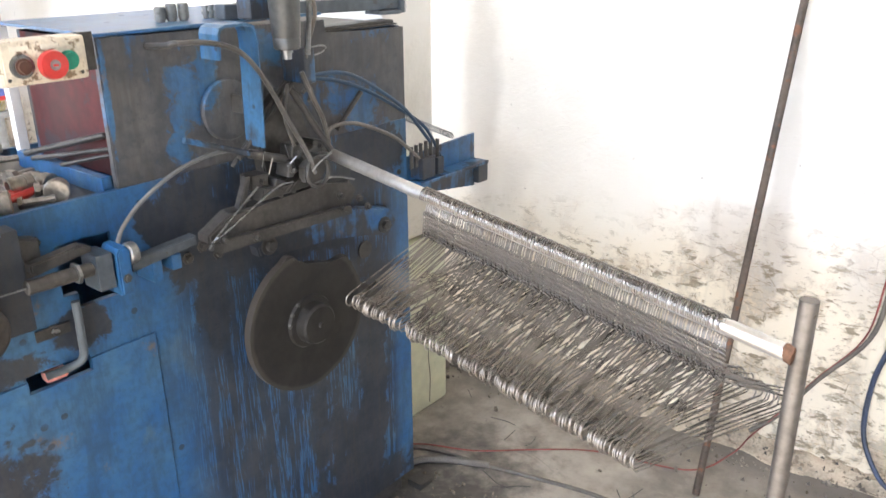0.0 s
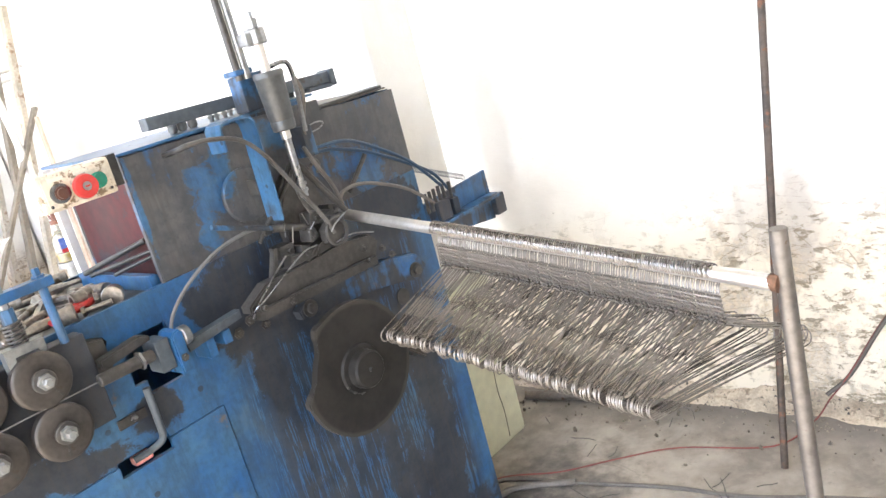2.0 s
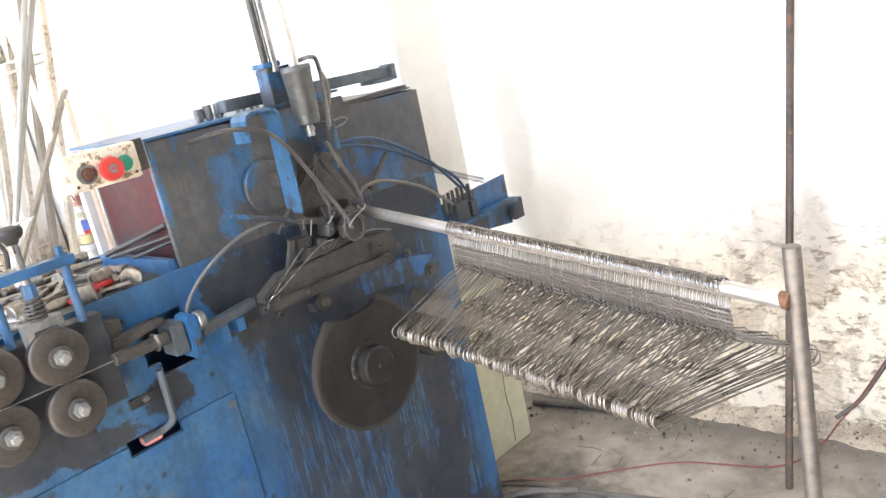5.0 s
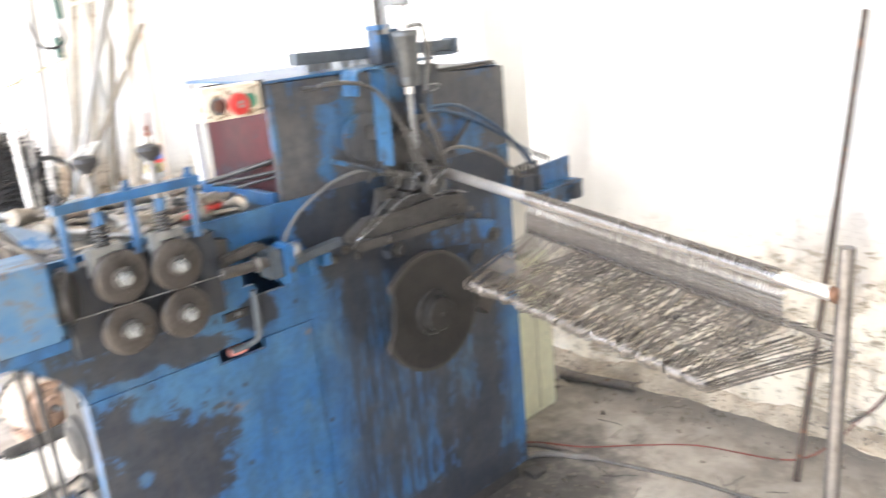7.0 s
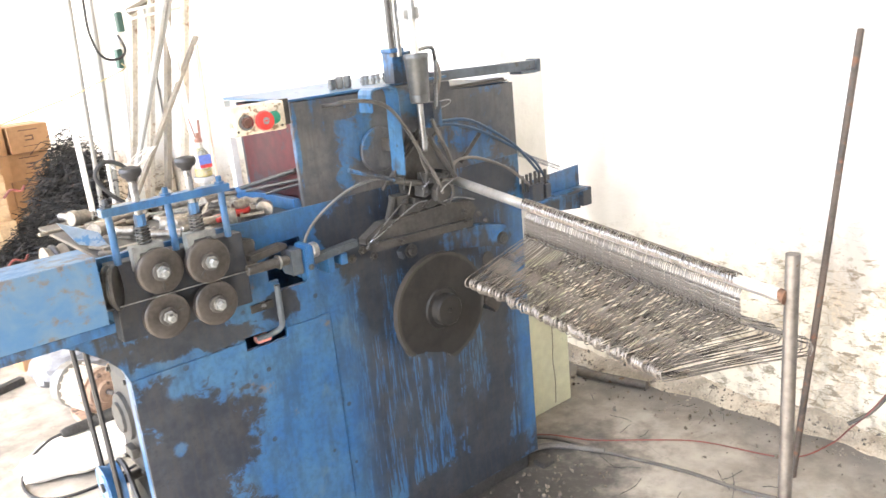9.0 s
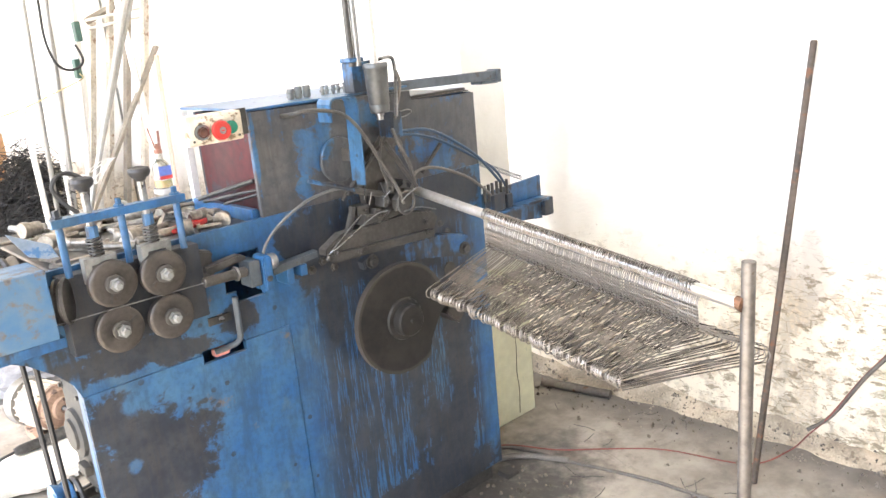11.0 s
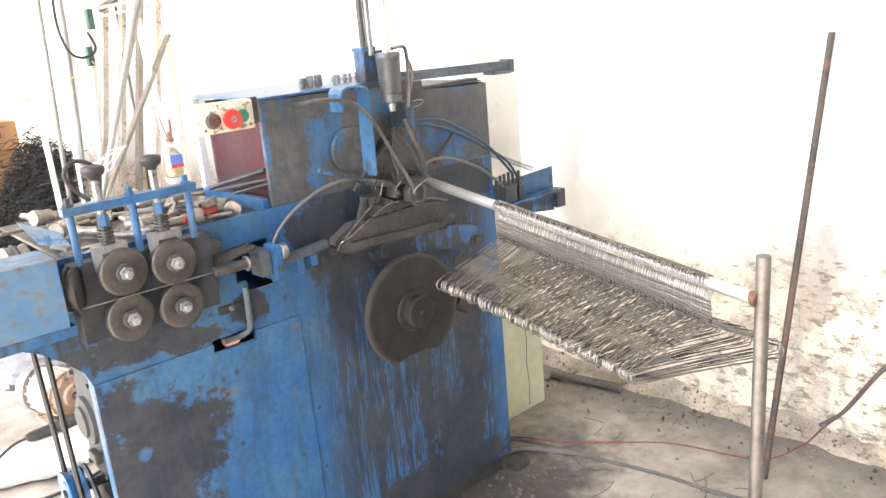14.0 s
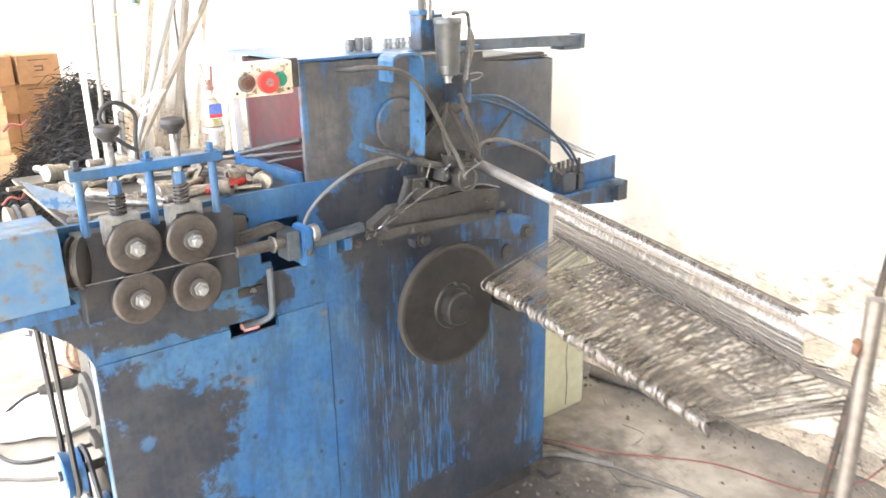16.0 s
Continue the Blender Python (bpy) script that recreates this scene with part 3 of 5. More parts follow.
part("edge_flange", box(-1.268, -1.262, 0.009, 0.035, 0.07, 0.935, 0.001), M_BLUE, machine)
# Dark sheet added inside, so the notch opens onto darkness.
part("bulkhead", box(-1.02, -1.01, 0.014, 0.55, 0.07, 1.08, 0.001), M_DARK, machine)
part("arm_web", box(-1.262, -1.02, 0.014, 0.03, 0.82, 1.08, 0.001), M_DARK, machine)
part("side_panel", box(-0.012, 0.0, 0.015, 0.56, 0.07, 1.32, 0.001), M_BLUE_DIRTY, machine)
part("back_panel", box(-1.02, -0.013, 0.55, 0.562, 0.07, 1.08, 0.001), M_BLUE, machine)
part("upper_back_panel", box(-0.734, -0.013, 0.345, 0.357, 1.1, 1.352, 0.001), M_BLUE_DIRTY, machine)
part("maroon_panel", box(-0.735, -0.729, 0.016, 0.343, 1.105, 1.35, 0.001), M_MAROON, machine, "dark maroon painted inner sheet")
part("top_sheet", box(-0.768, -0.26, -0.002, 0.36, 1.363, 1.369, 0.001), M_BLUE, machine)
part("top_sheet", box(-0.25, -0.02, 0.002, 0.34, 1.3245, 1.328, 0.001), M_GREASY, machine)
# The frame edge's bright light is painted on as white.
part("corner_post", box(-0.775, -0.755, 0.345, 0.365, 1.1, 1.36, 0.002), M_WHITE, machine, "edge post coloured white for the bright light on it")
part("base_rail", box(-1.22, -0.02, 0.03, 0.10, 0.0, 0.07, 0.003), M_DARK, machine)
part("base_rail", box(-1.22, -0.02, 0.46, 0.53, 0.0, 0.07, 0.003), M_DARK, machine)
# tool tray
part("tray_floor", box(-1.262, -0.768, 0.014, 0.55, 1.082, 1.090, 0.001), M_GREASY, machine)
part("tray_rim", box(-0.785, -0.768, 0.014, 0.34, 1.090, 1.122, 0.001), M_BLUE, machine)

# the cam disc
CAM = Vector((-0.445, -0.10, 0.754))
cam_disc = empty("cam_disc", "", "")
cam_disc.parent = machine


def cam_outline(n=96):
    pts = []
    for i in range(n):
        a = 2 * math.pi * i / n
        r = 0.157
        d = (a - math.pi / 2 + math.pi) % (2 * math.pi) - math.pi  # from the notch's middle
        s = abs(d) / radians(27)
        if s < 1:
            r -= 0.030 * (1 - s ** 4)
        if radians(27) < abs(d) < radians(34):
            r += 0.005
        pts.append((r * math.cos(a), r * math.sin(a)))
    return pts


part("disc", prism(cam_outline()[::-1], -0.014, 0.004, 0.003), M_DISC, cam_disc, "dark greasy notched cam disc", True)
hub = part("hub", lathe([(0, 0.060), (0.006, 0.057), (0.009, 0.046), (0.030, 0.044), (0.034, 0.040), (0.034, 0.006), (0.039, 0.005), (0.039, 0)], (0, -0.014, 0), (0, -1, 0), 40), M_DISC, cam_disc, "", True)
for i in range(3):
    a = radians(140 + i * 24)
    part("weld_bead", lathe([(0, 0.0), (0.002, 0.006), (0.006, 0.004), (0.008, 0)], (0.056 * math.cos(a), -0.014, 0.056 * math.sin(a)), (0, -1, 0), 8), M_GREASY, hub)
part("shaft", rod((-0.440, -0.07, 0.750), (-0.440, 0.3, 0.750), 0.03, 24), M_DARK, machine)
part("stop_block", prism([(-0.255, 0.700), (-0.205, 0.655), (-0.165, 0.700), (-0.215, 0.745)], -0.075, -0.001, 0.003), M_ROLLER, machine)
# follower lever over the cam
lever = [(-0.50, 0.915), (-0.46, 0.940), (-0.20, 0.925), (-0.10, 0.90), (-0.075, 0.86), (-0.11, 0.83), (-0.17, 0.85), (-0.30, 0.875), (-0.46, 0.885), (-0.495, 0.893)]
part("follower_lever", prism(lever[::-1], -0.03, -0.002, 0.003), M_LEVER, machine, "greasy lever arm")
for p in ((-0.47, 0.912), (-0.12, 0.862)):
    bolt("pivot", (p[0], -0.03, p[1]), (0, -1, 0), 0.012, 0.014, machine, M_GREASY, False)

# feed rollers
roller_box = part("roller_block", box(-1.275, -0.965, -0.045, -0.002, 0.915, 1.09, 0.003), M_BLOCK, machine, "dark oily roller mounting block")
ROLLERS = []
for x, z in ((-1.180, 1.060), (-1.070, 1.053), (-1.184, 0.958), (-1.069, 0.952)):
    w = empty("feed_roller", "", "")
    w.parent = machine
    w.location = (x, -0.072, z)
    prof = [(0, 0.020), (0.004, 0.048), (0.006, 0.051), (0.021, 0.051), (0.023, 0.049), (0.025, 0.044), (0.023, 0.020), (0.030, 0.019), (0.030, 0.0)]
    part("disc", lathe(prof, (0, 0.012, 0), (0, -1, 0), 48), M_ROLLER, w, "dull brown steel roller", True)
    part("nut", lathe([(0, 0.0145), (0.012, 0.0145), (0.012, 0.0095), (0.022, 0.009), (0.024, 0.007)], (0, -0.018, 0), (0, -1, 0), 6), M_DULL_YOKE, w, "pale steel hexagon nut")
    part("washer", lathe([(0, 0.0205), (0.002, 0.0205), (0.003, 0.019), (0.003, 0.012)], (0, -0.018, 0), (0, -1, 0), 24), M_GREASY, w)
    part("wear_mark", box(0.022, 0.043, -0.0136, -0.0125, -0.002, 0.002, 0), M_DARK, w)
    ROLLERS.append(w)

# adjusting frame over the rollers
part("frame_beam", box(-1.272, -0.985, -0.068, -0.040, 1.196, 1.214, 0.002), M_BLUE, machine)
for x in (-1.256, -1.128, -1.003):
    part("frame_post", rod((x, -0.054, 1.09), (x, -0.054, 1.197), 0.008, 12), M_BLUE, machine)
    bolt("post_nut", (x, -0.054, 1.214), (0, 0, 1), 0.007, 0.018, machine, M_BLUE_DIRTY)
for x in (-1.193, -1.072):
    screw = part("adjusting_screw", rod((x, -0.054, 1.12), (x, -0.054, 1.262), 0.0085, 12), M_STEEL, machine)
    part("knob", lathe([(0, 0.010), (0.006, 0.013), (0.012, 0.021), (0.021, 0.0245), (0.028, 0.022), (0.031, 0.010), (0.031, 0)], (x, -0.054, 1.258), (0, 0, 1), 10), M_BLACK, screw, "black lobed hand knob", True)
    part("collar", rod((x, -0.054, 1.16), (x, -0.054, 1.186), 0.013, 8), M_BLUE_DIRTY, screw)
    helix = [(x + 0.0145 * math.cos(a * 0.7), -0.054 + 0.0145 * math.sin(a * 0.7), 1.118 + a * 0.0008) for a in range(54)]
    part("spring", tube(helix, 0.0025, 6, 0), M_GREASY, screw)
    part("yoke", prism([(x - 0.034, 1.066), (x - 0.034, 1.122), (x + 0.034, 1.122), (x + 0.034, 1.066), (x + 0.022, 1.066), (x + 0.022, 1.108), (x - 0.022, 1.108), (x - 0.022, 1.066)][::-1], -0.072, -0.044, 0.002), M_DULL_YOKE, screw, "grey cast yoke")

# straightener arm and guard on the far left
part("arm", box(-1.66, -1.266, 0.013, 0.11, 0.945, 1.07, 0.004), M_BLUE_DIRTY, machine)
guard = part("guard", box(-1.556, -1.312, -0.104, -0.100, 0.985, 1.128, 0.001), M_GUARD, machine, "scuffed blue sheet guard")
part("guard_top", box(-1.556, -1.312, -0.0995, 0.012, 1.124, 1.128, 0.001), M_GUARD, guard)
part("guard_lip", box(-1.570, -1.30, -0.0995, 0.010, 0.962, 0.984, 0.002), M_BLUE_DIRTY, guard)
part("end_block", box(-1.60, -1.566, -0.08, 0.012, 0.975, 1.14, 0.004), M_DARK, machine)
for z in (1.02, 1.09):
    bolt("end_bolt", (-1.583, -0.08, z), (0, -1, 0), 0.006, 0.012, machine, M_GREASY)
part("guide_roller", lathe([(0, 0.03), (0.004, 0.048), (0.010, 0.050), (0.013, 0.042), (0.018, 0.042), (0.021, 0.050), (0.027, 0.048), (0.031, 0.03)], (-1.292, -0.05, 1.045), (0.85, -0.5, 0), 28), M_GREASY, machine, "", True)
part("feed_wire", rod((-1.33, -0.082, 1.008), (-0.80, -0.082, 1.004), 0.0013, 6), M_STEEL, machine)
part("wire_chute", prism([(-1.321, 1.177), (-1.285, 1.118), (-1.222, 1.095), (-1.238, 1.135)], 0.098, 0.102, 0.0005), M_PALE_SHEET, machine, "bent bright sheet chute")

# wire guide and cutter in the middle
part("guide_block", prism([(-0.985, 1.075), (-0.93, 1.06), (-0.93, 1.00), (-0.985, 0.995)][::-1], -0.03, -0.001, 0.003), M_GREASY, machine)
part("guide_tube", rod((-0.985, -0.082, 1.006), (-0.875, -0.082, 1.004), 0.012, 16, 0.002), M_GREASY, machine)
bolt("guide_nut", (-0.905, -0.082, 1.005), (1, 0, 0), 0.011, 0.022, machine)
part("cutter_bracket", box(-0.872, -0.842, -0.092, -0.040, 0.962, 1.026, 0.003), M_SLIDE, machine, "grey blue steel cutter block")
part("cutter_band", prism([(-0.838, 0.945), (-0.838, 1.020), (-0.832, 1.029), (-0.820, 1.031), (-0.814, 1.024), (-0.814, 0.945)], -0.100, -0.046, 0.003), M_BLUE, machine, "bright blue band")
bolt("cutter_bolt", (-0.826, -0.100, 0.975), (0, -1, 0), 0.005, 0.006, machine, M_DARK)
part("cutter_cap", lathe([(0, 0.017), (0.003, 0.0195), (0.015, 0.0195), (0.018, 0.017), (0.018, 0.009), (0.012, 0.008)], (-0.812, -0.080, 1.010), (1, 0, 0), 24), M_STEEL, machine, "worn pale steel cap", True)
part("cutter_lever", prism([(-0.965, 1.020), (-0.965, 1.034), (-0.880, 1.044), (-0.862, 1.036), (-0.862, 1.027), (-0.955, 1.014)][::-1], -0.066, -0.046, 0.003), M_GREASY, machine)
part("feed_rail", prism([(-0.80, 0.990), (-0.665, 1.000), (-0.665, 0.982), (-0.80, 0.968)][::-1], -0.070, -0.048, 0.002), M_SLIDE, machine)
for x in (-0.745, -0.705):
    part("rail_foot", box(x - 0.010, x + 0.010, -0.060, -0.001, 0.93 + (x + 0.745) * 0.3, 0.972, 0.003), M_BLUE, machine)
part("tie_rod", tube([(-0.885, -0.02, 0.93), (-0.886, -0.02, 0.86), (-0.89, -0.02, 0.822), (-0.915, -0.01, 0.808), (-0.95, 0.0, 0.803)], 0.0075, 10), M_SLIDE, machine)
for x, z in ((-0.928, 1.045), (-0.922, 0.882), (-0.61, 0.945), (-0.645, 0.93), (-0.575, 0.92)):
    bolt("plate_bolt", (x, 0.0, z), (0, -1, 0), 0.0075, 0.010, machine, M_STEEL if x < -0.7 else M_GREASY)
part("slot_slide", box(-0.955, -0.895, -0.006, -0.001, 0.872, 0.892, 0.001), M_DARK, machine)
part("red_rag", box(-0.948, -0.908, 0.004, 0.03, 0.785, 0.803, 0.006), M_PINK, machine, "pink rag showing in the slot")

# wire forming head
part("head_plate", prism([(-0.47, 1.13), (-0.44, 1.20), (-0.40, 1.23), (-0.36, 1.19), (-0.33, 1.10), (-0.36, 1.03), (-0.46, 1.04)][::-1], -0.03, -0.001, 0.003), M_GREASY, machine)
part("head_disc", rod((-0.522, -0.014, 1.205), (-0.522, -0.001, 1.205), 0.060, 36, 0.003), M_UPPER_SHEEN, machine)
part("lower_former", prism([(-0.655, 0.985), (-0.655, 1.0), (-0.60, 1.03), (-0.37, 1.035), (-0.29, 1.025), (-0.27, 1.0), (-0.29, 0.965), (-0.37, 0.965), (-0.62, 0.975)][::-1], -0.095, -0.060, 0.004), M_GREASY, machine)
part("lower_former_rib", prism([(-0.64, 0.965), (-0.66, 0.975), (-0.655, 0.990), (-0.30, 0.975), (-0.30, 0.955)][::-1], -0.11, -0.096, 0.002), M_DARK, machine)
for x, z in ((-0.635, 0.992), (-0.56, 0.975), (-0.335, 1.005), (-0.33, 0.975), (-0.28, 0.985), (-0.255, 0.96)):
    bolt("former_bolt", (x, -0.11, z), (0, -1, 0), 0.0055, 0.010, machine, M_GREASY)
part("former_spacer", box(-0.5, -0.4, -0.06, -0.001, 0.985, 1.02, 0.003), M_DARK, machine)
part("upper_former", prism([(-0.530, 1.036), (-0.522, 1.062), (-0.46, 1.052), (-0.40, 1.070), (-0.38, 1.04)][::-1], -0.10, -0.07, 0.003), M_GREASY, machine)
part("side_former", prism([(-0.575, 1.03), (-0.550, 1.088), (-0.540, 1.088), (-0.558, 1.03)][::-1], -0.085, -0.07, 0.002), M_DARK, machine)
part("hook_jaw", prism([(-0.43, 1.055), (-0.43, 1.085), (-0.40, 1.110), (-0.365, 1.105), (-0.375, 1.07), (-0.40, 1.045)][::-1], -0.118, -0.095, 0.004), M_DARK, machine)
part("jaw_ring", tube([(-0.405 + 0.028 * math.cos(a), -0.125, 1.075 + 0.03 * math.sin(a)) for a in [i * math.pi / 8 for i in range(-13, 3)]], 0.0042, 8), M_DARK, machine)
part("push_rod", rod((-0.660, -0.06, 1.178), (-0.50, -0.075, 1.118), 0.0058, 10), M_BLUE_DIRTY, machine)
part("push_rod_end", rod((-0.530, -0.072, 1.128), (-0.455, -0.085, 1.105), 0.0085, 12), M_GREASY, machine)
for a, b, r in (((-0.545, -0.06, 1.12), (-0.40, -0.06, 1.245), 0.005), ((-0.555, -0.05, 1.105), (-0.41, -0.05, 1.25), 0.004), ((-0.405, -0.05, 1.245), (-0.335, -0.09, 1.10), 0.007), ((-0.25, -0.02, 1.12), (-0.17, -0.02, 1.19), 0.006)):
    part("link_rod", rod(a, b, r, 8), M_GREASY, machine)
for pts, r in (([(-0.66, -0.10, 0.978), (-0.652, -0.115, 1.0), (-0.63, -0.115, 1.006), (-0.5, -0.10, 1.055), (-0.45, -0.1, 1.06)], 0.0018), ([(-0.655, -0.105, 0.99), (-0.58, -0.10, 1.04), (-0.53, -0.09, 1.065)], 0.0018),
               ([(-0.42, -0.12, 1.05), (-0.36, -0.12, 1.052), (-0.29, -0.11, 1.03)], 0.0018), ([(-0.425, -0.13, 1.08), (-0.41, -0.135, 1.095), (-0.37, -0.13, 1.108)], 0.0018)):
    part("formed_wire", tube(pts, r, 6), M_STEEL, machine)

# small fittings crowded round the head
frng = random.Random(17)
for x, y, z, w, h in ((-0.515, -0.070, 1.070, 0.040, 0.030), (-0.480, -0.085, 1.052, 0.026, 0.036), (-0.455, -0.095, 1.085, 0.016, 0.030), (-0.425, -0.085, 1.115, 0.034, 0.030), (-0.395, -0.09, 1.095, 0.040, 0.042),
                      (-0.372, -0.085, 1.070, 0.030, 0.028), (-0.44, -0.075, 1.035, 0.060, 0.020), (-0.36, -0.07, 1.112, 0.030, 0.026)):
    ob = part("clamp_piece", box(-w / 2, w / 2, -0.010, 0.03, -h / 2, h / 2, 0.004), M_DARK, machine)
    ob.matrix_basis = pose(x, y, z, 0, frng.uniform(-20, 20), 0)
    bolt("clamp_bolt", (x + frng.uniform(-0.006, 0.006), y - 0.010, z), (0, -1, 0), 0.0045, 0.008, machine, M_GREASY)
for i in range(7):
    x, z = frng.uniform(-0.54, -0.33), frng.uniform(1.035, 1.11)
    dx, dz = frng.uniform(-0.02, 0.02), frng.uniform(0.015, 0.035)
    part("pin", rod((x, -0.10, z), (x + dx, -0.112, z + dz), 0.0014, 6), frng.choice((M_STEEL, M_GREASY)), machine)
for pts, r in (([(-0.40, -0.09, 1.27), (-0.385, -0.10, 1.22), (-0.36, -0.10, 1.17), (-0.335, -0.085, 1.115)], 0.005), ([(-0.43, -0.08, 1.25), (-0.45, -0.09, 1.19), (-0.44, -0.10, 1.13)], 0.004), ([(-0.35, -0.03, 1.215), (-0.335, -0.035, 1.225), (-0.325, -0.03, 1.21), (-0.335, -0.03, 1.195)], 0.004)):
    part("oil_line", tube(pts, r, 8), M_HOSE_OLD, machine)
for x, z in ((-0.60, 0.945), (-0.335, 1.205), (-0.03, 0.97), (-0.03, 0.63)):
    bolt("face_bolt", (x, 0.0, z), (0, -1, 0), 0.0045, 0.006, machine, M_GREASY)
part("lever_bush", rod((-0.161, -0.004, 0.803), (-0.161, 0.0005, 0.803), 0.022, 24), M_DARK, machine)

# bent strap, cylinder and slide on top
outer = [(-0.595, 1.314), (-0.595, 1.358), (-0.590, 1.369), (-0.578, 1.374), (-0.530, 1.374), (-0.516, 1.369), (-0.508, 1.358), (-0.506, 1.336), (-0.511, 1.141)]
inner = [(-0.515, 1.141), (-0.510, 1.336), (-0.512, 1.356), (-0.519, 1.365), (-0.531, 1.370), (-0.577, 1.370), (-0.587, 1.366), (-0.591, 1.357), (-0.591, 1.314)]
part("strap", prism(outer + inner, -0.102, -0.046, 0.001), M_STRAP, machine, "bent blue flat steel strap")
part("strap_stay", box(-0.516, -0.510, -0.046, -0.001, 1.20, 1.235, 0.002), M_GREASY, machine)
cyl_x, cyl_y = -0.440, -0.10
cylinder = part("cylinder", lathe([(0, 0.022), (0.003, 0.025), (0.02, 0.0265), (0.022, 0.0255), (0.026, 0.027), (0.112, 0.031), (0.114, 0.0325), (0.122, 0.0325), (0.126, 0.030), (0.126, 0.012)], (cyl_x, cyl_y, 1.318), (0, 0, 1), 36), M_CYL, machine, "grey steel pneumatic cylinder", True)
part("cylinder_mount", box(-0.485, -0.40, -0.058, -0.015, 1.372, 1.45, 0.004), M_BLUE_DIRTY, machine)
part("mount_cap", box(-0.50, -0.455, -0.075, -0.03, 1.4505, 1.462, 0.003), M_BLUE, machine)
part("fixed_rod", rod((cyl_x - 0.030, cyl_y + 0.03, 1.44), (cyl_x - 0.030, cyl_y + 0.03, 1.80), 0.0085, 14), M_STEEL, machine)
part("fixed_rod", rod((cyl_x - 0.047, cyl_y + 0.035, 1.44), (cyl_x - 0.047, cyl_y + 0.035, 1.80), 0.008, 14), M_GREASY, machine)
piston = empty("piston", "", "")
piston.parent = machine
part("piston_rod", rod((cyl_x - 0.002, cyl_y, -0.230), (cyl_x - 0.002, cyl_y, 0.0), 0.011, 18), M_BRIGHT, piston, "polished piston rod", True)
part("rod_clamp", lathe([(0, 0.020), (0.004, 0.022), (0.03, 0.022), (0.034, 0.02)], (cyl_x - 0.002, cyl_y, -0.03), (0, 0, 1), 12), M_STEEL, piston)
part("clamp_lug", box(cyl_x - 0.035, cyl_x + 0.0, cyl_y - 0.012, cyl_y + 0.02, -0.028, -0.002, 0.003), M_STEEL, piston)
part("lower_rod", lathe([(0, 0.0), (0, 0.009), (0.012, 0.009), (0.012, 0.012), (0.018, 0.012), (0.018, 0.009), (0.026, 0.009), (0.026, 0.012), (0.032, 0.012), (0.032, 0.0085), (0.14, 0.0085)], (cyl_x - 0.002, cyl_y, -0.36), (0, 0, 1), 16), M_STEEL, piston, "worn grooved lower rod", True)
part("rod_nut", lathe([(0, 0.013), (0.02, 0.013), (0.02, 0.007), (0.034, 0.007)], (cyl_x - 0.002, cyl_y, 0.004), (0, 0, 1), 6), M_STEEL, piston)
part("air_pipe", tube([(cyl_x + 0.01, cyl_y, 1.452), (cyl_x + 0.045, cyl_y, 1.455), (cyl_x + 0.06, cyl_y, 1.445), (cyl_x + 0.062, cyl_y, 1.40), (cyl_x + 0.068, cyl_y + 0.02, 1.30)], 0.005, 8), M_STEEL, machine)
part("air_hose", tube([(cyl_x + 0.06, cyl_y, 1.43), (cyl_x + 0.075, cyl_y, 1.38), (cyl_x + 0.072, cyl_y + 0.03, 1.30), (cyl_x + 0.09, cyl_y + 0.05, 1.25)], 0.004, 8), M_HOSE, machine)
part("hose_fitting", box(-0.375, -0.345, -0.07, -0.002, 1.24, 1.31, 0.004), M_BLUE_DIRTY, machine)
slide = empty("slide_bar", "", "")
slide.parent = machine
part("beam", box(-0.228, 0.2725, 0.010, 0.042, 1.3885, 1.4155, 0.002), M_SLIDE, slide, "grey blue steel slide bar")
part("beam_end", box(0.262, 0.279, 0.002, 0.05, 1.380, 1.420, 0.003), M_SLIDE, slide)
part("beam_foot", box(0.190, 0.2615, 0.000, 0.050, 1.378, 1.3880, 0.003), M_SLIDE, slide)
part("slide_block", box(-0.30, -0.262, 0.060, 0.090, 1.3695, 1.380, 0.001), M_DARK, machine)
part("slide_track", box(-0.249, -0.03, 0.004, 0.048, 1.3285, 1.3360, 0.002), M_DARK, machine)
for i, x in enumerate((-0.588, -0.564, -0.538)):
    part("valve_stub", lathe([(0, 0.008), (0.004, 0.0085), (0.004, 0.0105), (0.030 - 0.004 * (i == 0), 0.0105), (0.032 - 0.004 * (i == 0), 0.009)], (x, 0.080, 1.369), (0, 0, 1), 14), M_DULL_YOKE, machine)
for i, x in enumerate((-0.492, -0.474, -0.456, -0.436, -0.418, -0.400)):
    part("valve_nipple", lathe([(0, 0.005), (0.008, 0.005), (0.008, 0.0075), (0.014, 0.0075), (0.014, 0.0045), (0.020, 0.0045), (0.020, 0.0065), (0.025, 0.0065)], (x, 0.075 + 0.006 * (i % 2), 1.369), (0, 0, 1), 10), M_STEEL, machine)

# control box
control = empty("control_box", "", "", (-0.020, 0, -0.006))
control.parent = machine
part("enclosure", box(-0.926, -0.786, -0.046, -0.004, 1.313, 1.381, 0.006), M_IVORY, control, "soiled ivory plastic control box")
part("face_plate", box(-0.918, -0.794, -0.0485, -0.0465, 1.319, 1.375, 0.001), M_IVORY, control)
part("start_button", lathe([(0, 0.0125), (0.008, 0.0125), (0.009, 0.0095), (0.013, 0.009), (0.014, 0)], (-0.892, -0.0485, 1.343), (0, -1, 0), 24), M_BROWN, control, "brown push button in a steel collar", True)
part("button_collar", lathe([(0, 0.0185), (0.006, 0.0175), (0.006, 0.0130)], (-0.892, -0.0485, 1.343), (0, -1, 0), 24), M_STEEL, control)
